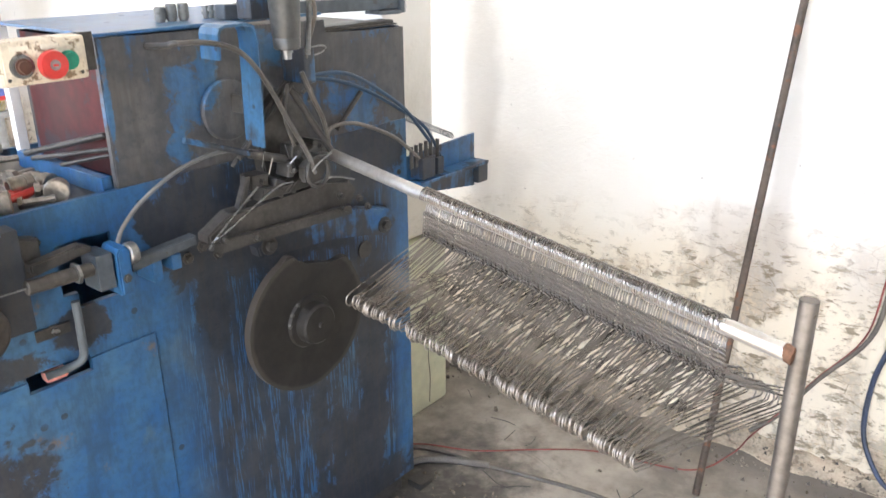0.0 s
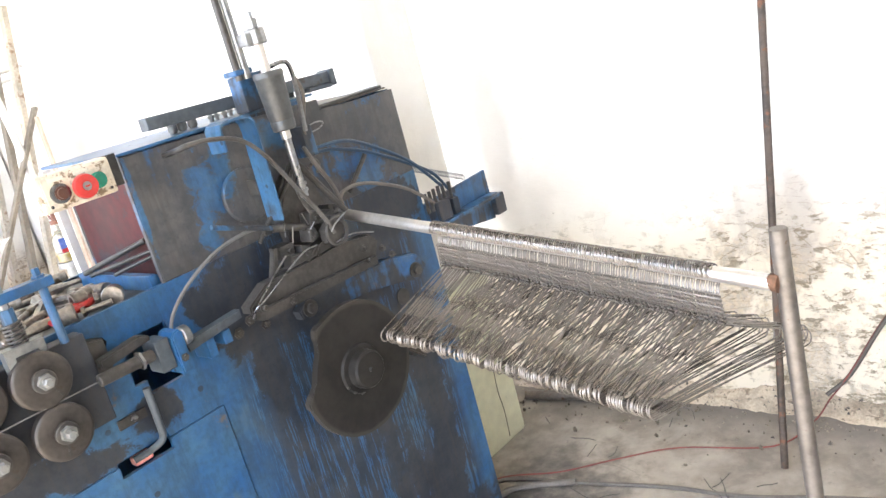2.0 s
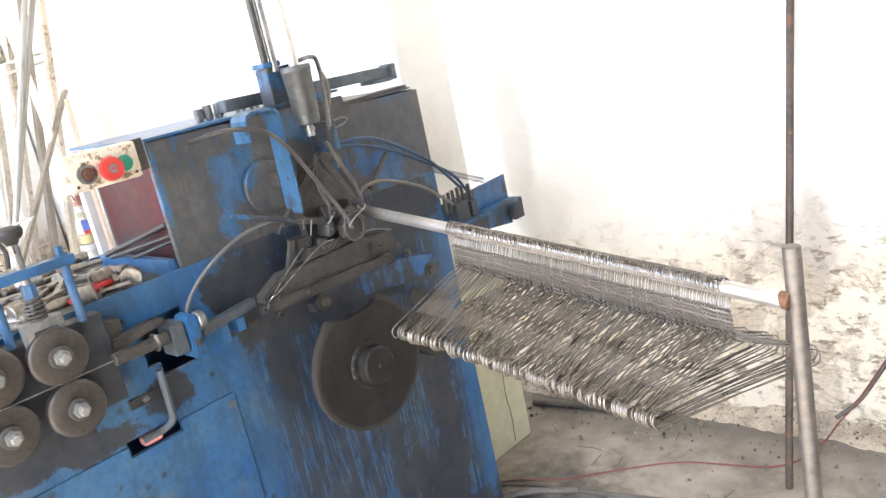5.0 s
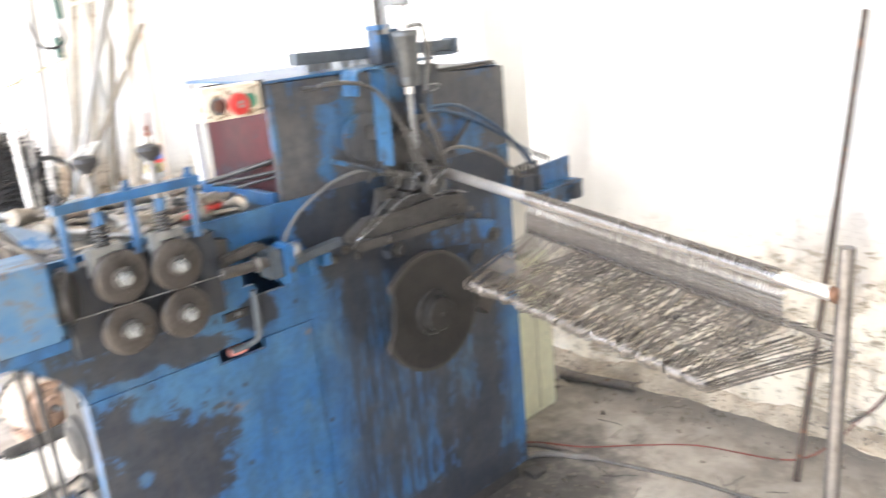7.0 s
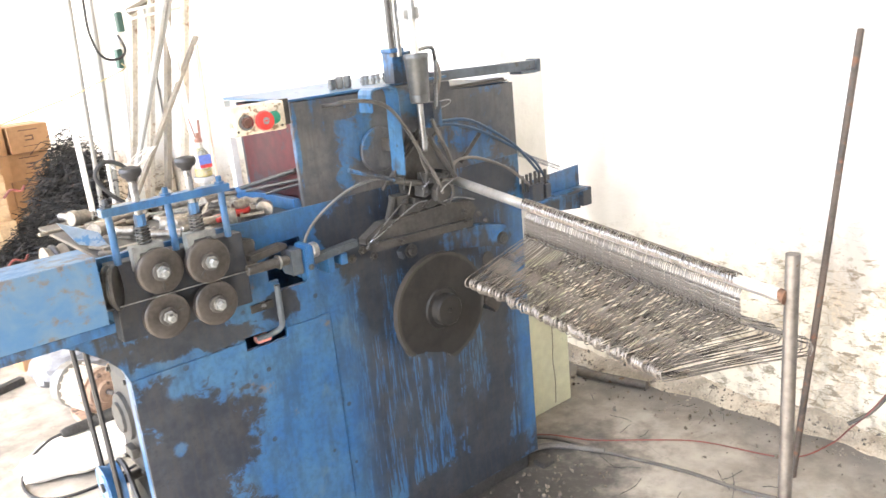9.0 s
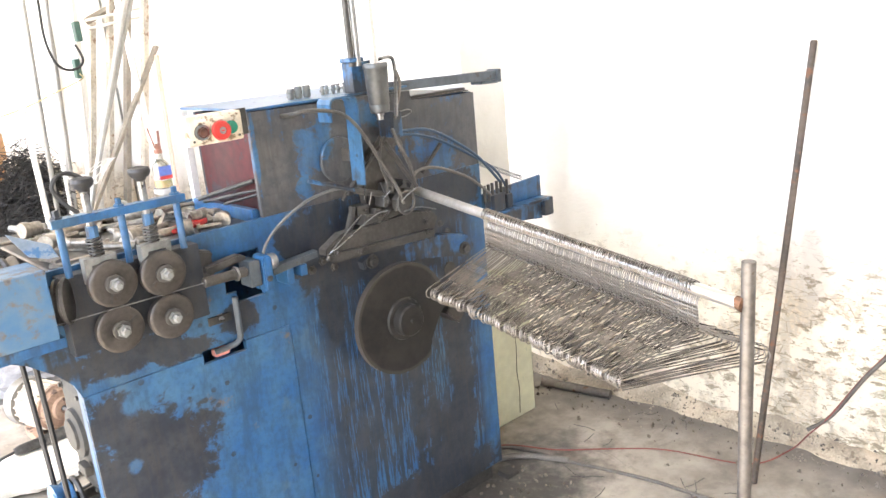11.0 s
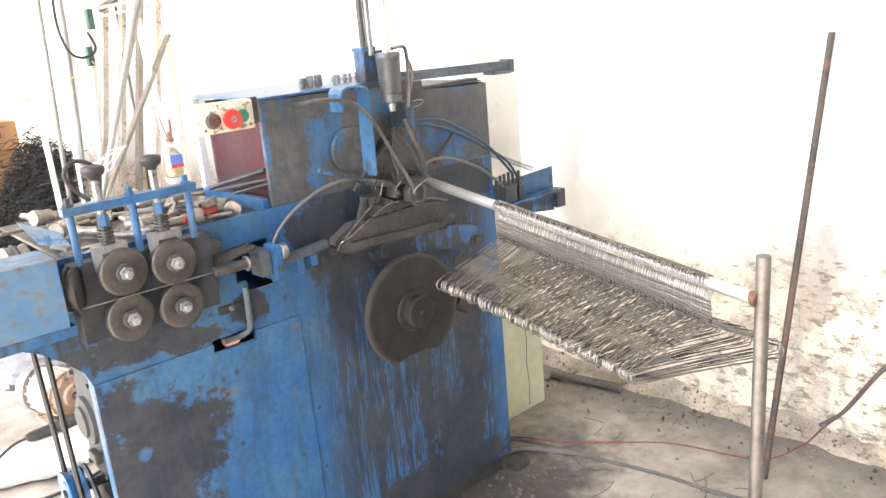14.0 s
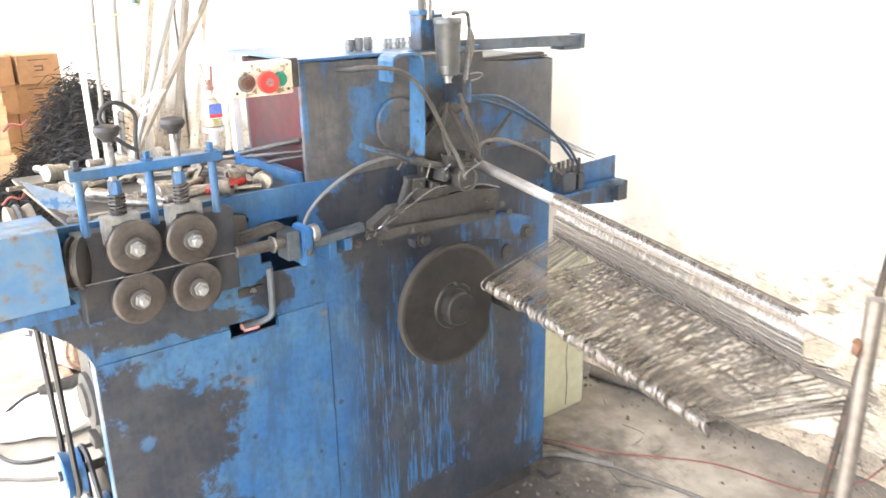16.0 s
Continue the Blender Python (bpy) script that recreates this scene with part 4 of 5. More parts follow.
stop = part("stop_button", lathe([(0, 0.013), (0.012, 0.013), (0.012, 0.021), (0.018, 0.023), (0.026, 0.021), (0.028, 0.010), (0.026, 0.007), (0.026, 0)], (-0.853, -0.0485, 1.343), (0, -1, 0), 28), M_RED, control, "red mushroom stop button", True)
part("button_mark", lathe([(0, 0.0085), (0.0012, 0.008)], (-0.853, -0.0748, 1.343), (0, -1, 0), 16), M_STEEL, stop)
part("button_arrow", box(-0.857, -0.849, -0.0772, -0.0761, 1.3415, 1.3445, 0.0003), M_RED, stop)
part("green_button", lathe([(0, 0.015), (0.006, 0.015), (0.007, 0.012), (0.011, 0.012)], (-0.819, -0.0485, 1.345), (0, -1, 0), 24), M_GREEN, control, "green push button", True)
for x in (-0.892, -0.845):
    part("legend_tag", box(x - 0.014, x + 0.014, -0.0500, -0.0487, 1.3655, 1.3725, 0.0003), M_TAG, control)
for x in (-0.913, -0.799):
    bolt("cover_screw", (x, -0.0485, 1.324), (0, -1, 0), 0.0018, 0.0015, control, M_DARK, False)
part("box_bracket", box(-0.930, -0.770, -0.003, 0.002, 1.312, 1.374, 0.001), M_DARK, machine)

# exit bracket on the right end
part("exit_plate", prism([(0.0, 1.0), (0.28, 1.012), (0.282, 0.862), (0.09, 0.888), (0.0, 0.94)][::-1], 0.0, 0.008, 0.001), M_BLUE_DIRTY, machine, "blue sheet bracket with valves")
part("exit_flange", box(0.0, 0.28, -0.05, -0.001, 0.935, 0.943, 0.001), M_BLUE_DIRTY, machine)
part("exit_end", box(0.275, 0.318, -0.02, 0.02, 0.872, 0.93, 0.003), M_BLUE_DIRTY, machine)
part("valve_body", box(0.010, 0.060, -0.045, -0.002, 0.945, 1.000, 0.004), M_LEVER, machine)
part("valve_body", box(0.075, 0.100, -0.040, -0.002, 0.945, 0.990, 0.003), M_LEVER, machine)
for x in (-0.015, 0.003, 0.020, 0.040, 0.058, 0.085):
    part("valve_pin", rod((x, -0.03, 0.98), (x, -0.03, 1.04 - 0.1 * abs(x - 0.05)), 0.005, 8), M_DARK, machine)
helix = [(-0.02 + 0.24 * t / 260 + 0.0, 0.03 + 0.008 * math.cos(t * 0.9), 1.115 - 0.105 * t / 260 + 0.008 * math.sin(t * 0.9)) for t in range(261)]
part("tension_spring", tube(helix, 0.0011, 5, 0), M_STEEL, machine)

# hoses on the front
for pts, r, m in (([(-0.823, -0.07, 1.02), (-0.80, -0.06, 1.05), (-0.755, -0.05, 1.082), (-0.70, -0.05, 1.112), (-0.645, -0.05, 1.131), (-0.57, -0.05, 1.138), (-0.50, -0.06, 1.125)], 0.0038, M_HOSE_PALE),
                  ([(-0.665, -0.085, 1.350), (-0.63, -0.10, 1.349), (-0.58, -0.104, 1.338), (-0.54, -0.106, 1.314), (-0.50, -0.107, 1.262), (-0.46, -0.108, 1.19), (-0.43, -0.12, 1.125), (-0.415, -0.13, 1.075)], 0.005, M_HOSE_OLD),
                  ([(-0.36, -0.06, 1.255), (-0.25, -0.05, 1.245), (-0.16, -0.04, 1.208), (-0.05, -0.035, 1.14), (0.02, -0.03, 1.075), (0.06, -0.03, 1.03)], 0.0045, M_HOSE_BLUE),
                  ([(-0.36, -0.04, 1.245), (-0.27, -0.03, 1.232), (-0.16, -0.02, 1.195), (-0.04, -0.02, 1.13), (0.05, -0.02, 1.07), (0.10, -0.03, 0.985)], 0.0042, M_HOSE_BLUE),
                  ([(-0.335, -0.07, 1.115), (-0.29, -0.05, 1.135), (-0.21, -0.04, 1.128), (-0.10, -0.04, 1.082), (-0.03, -0.035, 1.035), (0.02, -0.03, 0.99), (0.03, -0.03, 0.955)], 0.0045, M_HOSE)):
    part("hose", tube(pts, r, 8), m, machine)
part("hose_elbow", tube([(-0.672, -0.001, 1.340), (-0.672, -0.06, 1.345), (-0.668, -0.078, 1.349), (-0.655, -0.088, 1.350)], 0.0058, 8), M_DARK, machine)
part("wire_loop", tube([(-0.30 + 0.03 * math.cos(a) + 0.01 * math.sin(a), -0.02, 1.295 + 0.009 * math.sin(a)) for a in [i * 0.55 for i in range(12)]], 0.0018, 6), M_STEEL, machine)

# ---- hanger rail ----
RAIL_A, RAIL_B = Vector((-0.300, -0.02, 1.083)), Vector((-0.376, -1.062, 0.963))
rail = empty("hanger_rail", "bright steel delivery rail welded to an upright pipe", "rail")
part("rail_pipe", rod(RAIL_A, RAIL_B, 0.0128, 24), M_BRIGHT, rail, "polished steel pipe", True)
stand = part("upright_pipe", rod((-0.388, -1.072, 0.0), (-0.366, -1.070, 1.048), 0.0135, 24, 0.001), M_PIPE, rail, "dull worn steel pipe", True)
part("weld", lathe([(0, 0.0129), (0.003, 0.0134), (0.008, 0.0139), (0.012, 0.0150), (0.016, 0.0155), (0.019, 0.0)], RAIL_B + Vector((0.0015, 0.013, 0.002)), RAIL_B - RAIL_A, 16), M_RUST, stand, "rusty orange weld", True)


def hanger_points(var):
    """The bent wire of one hanger in its own space: hook over the origin, shoulders along x."""
    rng = random.Random(var)
    j = lambda s: rng.uniform(-s, s)
    pts = []
    for i in range(11):
        a = radians(200 - i * 20)
        pts.append(Vector((0.0155 * math.cos(a), j(0.0006), 0.0155 * math.sin(a))))
    pts += [Vector((0.013, 0, -0.014)), Vector((0.005, 0, -0.026))]
    twist = [(0.0032 * math.cos(a), 0.0032 * math.sin(a)) for a in [k * math.pi / 2 for k in range(15)]]
    pts += [Vector((cx, cy, -0.034 - k * 0.0035)) for k, (cx, cy) in enumerate(twist)]
    half, drop = 0.205 + j(0.003), -0.167 + j(0.003)
    pts += [Vector((0.010, 0, -0.089)), Vector((0.05, j(0.002), -0.102)), Vector((0.12, j(0.003), -0.124)), Vector((half - 0.02, j(0.003), drop + 0.0205))]
    for i in range(6):
        a = radians(75 - i * 33)
        pts.append(Vector((half - 0.012 + 0.0125 * math.cos(a), 0, drop + 0.0055 + 0.0125 * math.sin(a))))
    pts += [Vector((half - 0.05, j(0.002), drop - 0.007)), Vector((0, j(0.004), drop - 0.006)), Vector((-half + 0.05, j(0.002), drop - 0.007))]
    for i in range(6):
        a = radians(270 - i * 33)
        pts.append(Vector((-half + 0.012 + 0.0125 * math.cos(a), 0, drop + 0.0055 + 0.0125 * math.sin(a))))
    pts += [Vector((-half + 0.02, j(0.003), drop + 0.0205)), Vector((-0.12, j(0.003), -0.124)), Vector((-0.05, j(0.002), -0.102)), Vector((-0.010, 0, -0.089))]
    pts += [Vector((-cx, -cy, -0.034 - k * 0.0035)) for k, (cx, cy) in reversed(list(enumerate(twist)))]
    return pts


protos = []
for v in range(5):
    protos.append(part("wire_hanger", tube(hanger_points(v), 0.00132, 6, 2), M_WIRE, None, "", True))
    tagged(protos[-1], "oily grey steel wire hanger hung on the delivery rail", "hanger", "hangers on the rail")
rng = random.Random(11)
N_HANG = 150
for i in range(N_HANG):
    f = i / (N_HANG - 1)
    y = -0.340 - 0.620 * f
    s = (RAIL_A.y - y) / (RAIL_A.y - RAIL_B.y)
    p = RAIL_A.lerp(RAIL_B, s)
    yaw = -1 + 11 * math.sin(math.pi * f) * (1 - f) - 13 * f ** 4 + rng.gauss(0, 1.2)
    tip = 2.0 + 6 * f + rng.gauss(0, 0.9)
    lean = rng.gauss(0, 1.6) - 2 * f - 9 * f ** 3
    m = pose(p.x, y + rng.uniform(-0.001, 0.001), p.z + 0.0005, lean, tip, yaw)
    if i < 5:
        protos[i].matrix_basis = m
    else:
        copy_thing(protos[rng.randrange(5)], m)

# ---- loose iron rod leaning on the wall ----
leaning = part("iron_rod", rod((0.488, -0.657, 0.0), (0.822, -0.661, 1.375), 0.0105, 16, 0.002), M_ROD, None, "", True)
tagged(leaning, "thin rusty iron rod leaning against the white wall", "rod")


# ---- drive at the left end of the machine ----
drive = empty("belt_drive", "belt drive with blue pulleys and grey motor inside the machine", "drive")


def pulley(at, r, w, material, parent, name="pulley"):
    prof = [(0, 0.012), (0, r * 0.55), (0.004, r * 0.6), (0.004, r * 0.85), (0, r), (0.004, r), (w * 0.5, r * 0.86), (w - 0.004, r), (w, r), (w, 0.012)]
    return part(name, lathe(prof, at, (1, 0, 0), 36), material, parent, "", True)


pulley((-1.345, 0.165, 1.045), 0.070, 0.045, M_PIPE, drive)
pulley((-1.338, 0.160, 0.500), 0.055, 0.040, M_BLUE, drive)
pulley((-1.300, 0.100, 0.375), 0.075, 0.040, M_BLUE, drive)
for dx, dy in ((0.020, 0.0),):
    pts = []
    for i in range(13):
        a = radians(180 * i / 12)
        pts.append((-1.345 + dx, 0.165 + 0.066 * math.cos(a), 1.045 + 0.066 * math.sin(a)))
    for i in range(13):
        a = radians(180 + 180 * i / 12)
        pts.append((-1.338 + dx, 0.160 + 0.053 * math.cos(a), 0.500 + 0.053 * math.sin(a)))
    pts.append(pts[0])
    part("belt", tube(pts, 0.0068, 6, 0), M_BLACK, drive)
pts = [(-1.285, 0.16 + 0.05 * math.cos(radians(a)), 0.500 + 0.05 * math.sin(radians(a))) for a in range(20, 160, 20)] + [(-1.285, 0.10 + 0.074 * math.cos(radians(a)), 0.375 + 0.074 * math.sin(radians(a))) for a in range(170, 380, 20)]
part("belt", tube(pts + pts[:1], 0.007, 6, 0), M_BLACK, drive)
part("drive_shaft", rod((-1.36, 0.165, 1.045), (-1.10, 0.165, 1.045), 0.015, 14), M_DARK, drive)
part("idler_shaft", rod((-1.345, 0.160, 0.500), (-1.02, 0.160, 0.500), 0.012, 14), M_DARK, drive)
part("motor_body", lathe([(0, 0.05), (0.01, 0.10), (0.03, 0.115), (0.24, 0.115), (0.25, 0.10)], (-1.262, 0.18, 0.375), (1, 0, 0), 32), M_GEAR, drive, "grey cast motor housing", True)
case = part("gear_case", box(-1.250, -1.03, 0.07, 0.25, 0.50, 0.80, 0.03), M_GEAR, drive, "grey cast gear case")
part("bearing_boss", lathe([(0, 0.062), (0.010, 0.060), (0.013, 0.040), (0.020, 0.038), (0.020, 0.012)], (-1.250, 0.165, 0.660), (-1, 0, 0), 24), M_GEAR, case, "", True)
for dy, dz in ((0.10, 0.53), (0.22, 0.53), (0.10, 0.77), (0.22, 0.77)):
    bolt("case_bolt", (-1.250, dy, dz), (-1, 0, 0), 0.006, 0.008, case, M_DARK)
part("motor_stand", box(-1.25, -1.03, 0.06, 0.34, 0.0, 0.265, 0.004), M_DARK, drive)
part("case_bracket", box(-1.275, -1.257, 0.09, 0.14, 0.575, 0.60, 0.003), M_DARK, drive)

# ---- tools and parts in the tray ----
TRAY_Z = 1.090
trng = random.Random(5)


def steel_rod(length, r):
    return part("steel_rod", lathe([(0, r * 0.8), (r * 0.2, r), (length - r * 0.2, r), (length, r * 0.8)], (-length / 2, 0, r), (1, 0, 0), 12), M_TOOL)


def bushing(length, r):
    return part("bushing", lathe([(0, r * 0.55), (0, r * 0.92), (0.002, r), (length * 0.35, r), (length * 0.35, r * 0.85), (length, r * 0.85), (length, r * 0.55), (0.004, r * 0.55)], (-length / 2, 0, r), (1, 0, 0), 18), M_TOOL, None, "", True)


def spanner(length):
    w = length * 0.05
    out = [(-length / 2, w), (-length / 2 - w, w * 2.4), (-length / 2 - w * 3.4, w * 1.8), (-length / 2 - w * 2.2, w * 0.9), (-length / 2 - w * 2.2, -w * 0.9), (-length / 2 - w * 3.4, -w * 1.8), (-length / 2 - w, -w * 2.4), (-length / 2, -w),
           (length / 2, -w), (length / 2 + w, -w * 2), (length / 2 + w * 3, -w * 2), (length / 2 + w * 4, 0), (length / 2 + w * 3, w * 2), (length / 2 + w, w * 2), (length / 2, w)]
    bm = prism(out, -0.004, 0.004, 0.0015)
    bmesh.ops.transform(bm, matrix=Matrix.Rotation(radians(90), 4, "X") @ Matrix.Identity(4), verts=bm.verts)
    bmesh.ops.translate(bm, vec=(0, 0, 0.004), verts=bm.verts)
    return part("spanner", bm, M_TOOL)


def hex_bolt(length, r):
    bm = lathe([(0, r * 1.8), (r * 1.2, r * 1.8), (r * 1.2, r), (length, r), (length, 0)], (-length / 2, 0, r * 1.6), (1, 0, 0), 6)
    return part("hex_bolt", bm, M_TOOL)


def flat_bar(length, w):
    return part("flat_bar", box(-length / 2, length / 2, -w / 2, w / 2, 0.0, 0.008, 0.0015), M_TOOL)


M_TOOL = simple("tool_steel", (0.30, 0.275, 0.24), 0.42, 0.7, 0.5, 30, (0.10, 0.075, 0.05), 0.58)
KINDS = [("steel_rod", "oily bare steel rod lying in the tray", "rod"), ("bushing", "worn steel bushing lying in the tray", "bushing"), ("spanner", "worn open ended steel spanner in the tray", "spanner"),
         ("hex_bolt", "loose steel hexagon bolt in the tray", "bolt"), ("flat_bar", "dirty flat steel bar in the tray", "bar")]
spots = [(-1.225 + 0.047 * (i % 10), 0.035 + 0.085 * (i // 10)) for i in range(60)]
for i, (sx, sy) in enumerate(spots):
    x, y = sx + trng.uniform(-0.02, 0.02), sy + trng.uniform(-0.03, 0.03)
    if x > -0.81 or y < 0.03:
        x, y = min(x, -0.85), max(y, 0.045)
    k = trng.choice((0, 0, 1, 1, 1, 2, 3, 3, 4))
    ob = (lambda: steel_rod(trng.uniform(0.08, 0.2), trng.uniform(0.005, 0.011)), lambda: bushing(trng.uniform(0.03, 0.06), trng.uniform(0.012, 0.022)), lambda: spanner(trng.uniform(0.09, 0.13)),
          lambda: hex_bolt(trng.uniform(0.04, 0.07), trng.uniform(0.006, 0.010)), lambda: flat_bar(trng.uniform(0.08, 0.16), trng.uniform(0.012, 0.025)))[k]()
    tagged(ob, KINDS[k][1], KINDS[k][2], "tools in the tray")
    ob.matrix_basis = pose(x, y, TRAY_Z + 0.006 * (i % 3), trng.uniform(-2, 2), trng.uniform(-5, 5), trng.choice((-25, -15, 10, 20, 60, 110, 160)) + trng.uniform(-20, 20))

for px, py, rz in ((-0.915, 0.075, 25), (-0.872, 0.082, 20)):
    pl = empty("pliers", "pliers with red handles lying in the tray", "pliers", group="tools in the tray")
    for s in (-1, 1):
        pts = [(0.0, 0.0, 0.010), (0.02, s * 0.009, 0.010), (0.05, s * 0.012, 0.010), (0.082, s * 0.010, 0.010)]
        part("handle", tube(pts, lambda u: 0.0055 + 0.002 * math.sin(3 * u), 10, 5), M_RED, pl, "red plastic grip", True)
        part("jaw", prism([(0.0, -0.004), (0.0, 0.012), (-0.035, 0.004 * s + 0.004), (-0.035, 0.0)], s * 0.001, s * 0.008, 0.001), M_TOOL, pl)
    pl.matrix_basis = pose(px, py, TRAY_Z + 0.012, 0, 0, rz + 180)

# rods standing in the open side of the housing
for a, b, r in (((-0.79, 0.29, 1.125), (-0.742, 0.06, 1.185), 0.006), ((-0.80, 0.24, 1.125), (-0.744, 0.03, 1.165), 0.0045), ((-0.79, 0.15, 1.125), (-0.742, 0.05, 1.15), 0.004)):
    tagged(part("steel_bar", rod(a, b, r, 12, 0.002), M_GREASY), "greasy steel bar leaning in the maroon housing", "bar", "bars in the housing")

# ---- on the floor and wall to the right ----


def cable(name, pts, r, material, label):
    return tagged(part(name, tube(pts, r, 8), material, None, "", True), label, "cable")


M_CABLE_BLUE = simple("blue_cable", (0.035, 0.05, 0.09), 0.55, 0, 0.3, 60)
M_CABLE_GREY = simple("dusty_grey_cable", (0.115, 0.105, 0.092), 0.7, 0, 0.3, 60)
cable("red_cable", [(0.02, 0.20, 0.006), (0.16, 0.14, 0.006), (0.25, -0.03, 0.006), (0.376, -0.178, 0.006), (0.488, -0.332, 0.006), (0.576, -0.593, 0.006), (0.70, -0.675, 0.03), (0.79, -0.70, 0.06), (0.835, -0.745, 0.12), (0.845, -0.842, 0.287), (0.850, -0.945, 0.45), (0.852, -0.97, 0.622), (0.852, -0.978, 0.816), (0.852, -1.006, 1.015), (0.852, -1.061, 1.214), (0.853, -1.10, 1.5), (0.853, -1.11, 2.6)], 0.0026, M_CABLE_RED, "thin red cable running over floor and up the wall")
cable("grey_cable", [(0.80, -0.69, 0.07), (0.843, -0.752, 0.125), (0.846, -0.85, 0.29), (0.850, -0.96, 0.456), (0.851, -0.985, 0.622), (0.851, -0.99, 0.816), (0.851, -1.018, 1.015), (0.852, -1.061, 1.19), (0.853, -1.04, 1.31), (0.853, -1.02, 1.5), (0.853, -1.0, 2.6)], 0.007, M_CABLE_GREY, "thick grey cable hanging down the white wall")
cable("blue_cable", [(0.853, -1.09, 2.6), (0.852, -1.08, 1.4), (0.851, -1.065, 1.19), (0.851, -1.097, 1.0), (0.851, -1.10, 0.856), (0.851, -1.058, 0.721), (0.850, -1.022, 0.489), (0.848, -0.991, 0.336), (0.842, -0.992, 0.18), (0.82, -1.034, 0.09), (0.80, -1.101, 0.035), (0.78, -1.25, 0.012), (0.76, -1.6, 0.008)], 0.0075, M_CABLE_BLUE, "dark blue cable hanging down the white wall")
cable("black_cable", [(0.0, 0.18, 0.006), (0.153, 0.12, 0.006), (0.218, -0.12, 0.006), (0.289, -0.39, 0.006), (0.318, -0.606, 0.006), (0.41, -0.907, 0.006), (0.46, -1.3, 0.006)], 0.006, M_CABLE_GREY, "dusty black cable lying on the concrete floor")
cable("conduit", [(0.0, 0.10, 0.012), (0.12, 0.05, 0.012), (0.215, -0.115, 0.012)], 0.011, M_CABLE_GREY, "short length of grey conduit by the machine")
tagged(part("steel_tube", rod((0.63, 0.36, 0.022), (0.70, 0.06, 0.022), 0.018, 16), M_PIPE, None, "", True), "short dark steel tube lying by the wall", "tube")
tagged(part("wooden_wedge", prism([(-0.02, 0.0), (0.035, 0.0), (0.035, 0.012), (-0.02, 0.02)][::-1], -0.02, 0.03, 0.002), M_DARK), "dark oily wooden wedge under the machine edge", "wedge").matrix_basis = pose(0.02, -0.005, 0.0)

drng = random.Random(21)
bm = bmesh.new()
for i in range(260):
    if i < 150:
        x, y = drng.uniform(-0.8, 0.12), drng.gauss(-0.10, 0.07)
    else:
        y = drng.uniform(-1.9, 1.0)
        x = wall_x(y) - 0.10 - abs(drng.gauss(0, 0.12))
    s = drng.uniform(0.003, 0.011)
    r = bmesh.ops.create_icosphere(bm, subdivisions=1, radius=s, matrix=pose(x, y, s * 0.35, drng.uniform(0, 90), drng.uniform(0, 90), 0) @ Matrix.Diagonal((1, drng.uniform(0.5, 1.2), drng.uniform(0.3, 0.7), 1)))
tagged(part("floor_debris", bm, M_DEBRIS), "crumbs of plaster and swarf on the floor", "debris", kind="stuff")
bm = bmesh.new()
for i in range(18):
    if i < 14:
        x, y = drng.uniform(0.05, 0.5), drng.uniform(-0.9, 0.0)
    else:
        y = drng.uniform(-1.3, 0.4)
        x = wall_x(y) - drng.uniform(0.08, 0.3)
    a, ln = drng.uniform(0, 6.3), drng.uniform(0.04, 0.13)
    c = drng.uniform(-0.5, 0.5)
    pts = [(x + ln * (u - 0.5) * math.cos(a + c * u), y + ln * (u - 0.5) * math.sin(a + c * u), 0.003 + 0.02 * drng.random() * u) for u in (0, 0.33, 0.66, 1)]
    add_tube(bm, smooth_path(pts, 3), 0.0012, 5)
tagged(part("wire_scraps", bm, M_DARK), "short bent offcuts of wire on the floor", "scrap", kind="stuff")

# ---- behind the machine, far left ----
# heap of tangled wire
heap = empty("wire_heap", "tall heap of tangled black scrap wire", "scrap heap", (0, 0, 0))
HEAP = (-0.65, 3.55)


def heap_top(x, y):
    u, v = (x - HEAP[0]) / 0.48, (y - HEAP[1]) / 0.45
    d = u * u + v * v
    ridge = 0.36 + 1.98 * max(0.0, min(1.0, (x + 0.95) / 0.8)) ** 2.4
    return max(0.0, ridge * max(0.0, 1 - d) ** 0.32 * (0.9 + 0.25 * noise.noise((x * 4, y * 4, 0.3))))


bm = bmesh.new()
n = 34
grid = [[bm.verts.new((HEAP[0] - 0.55 + 1.1 * i / n, HEAP[1] - 0.5 + 1.0 * j / n, heap_top(HEAP[0] - 0.55 + 1.1 * i / n, HEAP[1] - 0.5 + 1.0 * j / n) * 0.86)) for j in range(n + 1)] for i in range(n + 1)]
for i in range(n):
    for j in range(n):
        bm.faces.new((grid[i][j], grid[i + 1][j], grid[i + 1][j + 1], grid[i][j + 1]))
part("core", bm, M_SCRAP, heap)
hrng = random.Random(8)
bm = bmesh.new()
verts, faces = [], []
for i in range(3200):
    a, rr = hrng.uniform(0, 6.28), math.sqrt(hrng.random()) * 0.98
    x, y = HEAP[0] + 0.48 * rr * math.cos(a), HEAP[1] + 0.45 * rr * math.sin(a)
    z = heap_top(x, y) * hrng.uniform(0.82, 1.0) + hrng.uniform(-0.01, 0.04)
    th, ln = hrng.uniform(0, 6.28), hrng.uniform(0.08, 0.28)
    pts = []
    for u in (-0.5, -0.15, 0.2, 0.5):
        pts.append((x + ln * u * math.cos(th) + hrng.gauss(0, 0.012), y + ln * u * math.sin(th) + hrng.gauss(0, 0.012), max(0.004, z + hrng.gauss(0, 0.022) - ln * abs(u) * 0.25)))
    add_tube(bm, pts, 0.0028, 3)
part("tangle", bm, M_SCRAP, heap, "tangled dark wire strands")
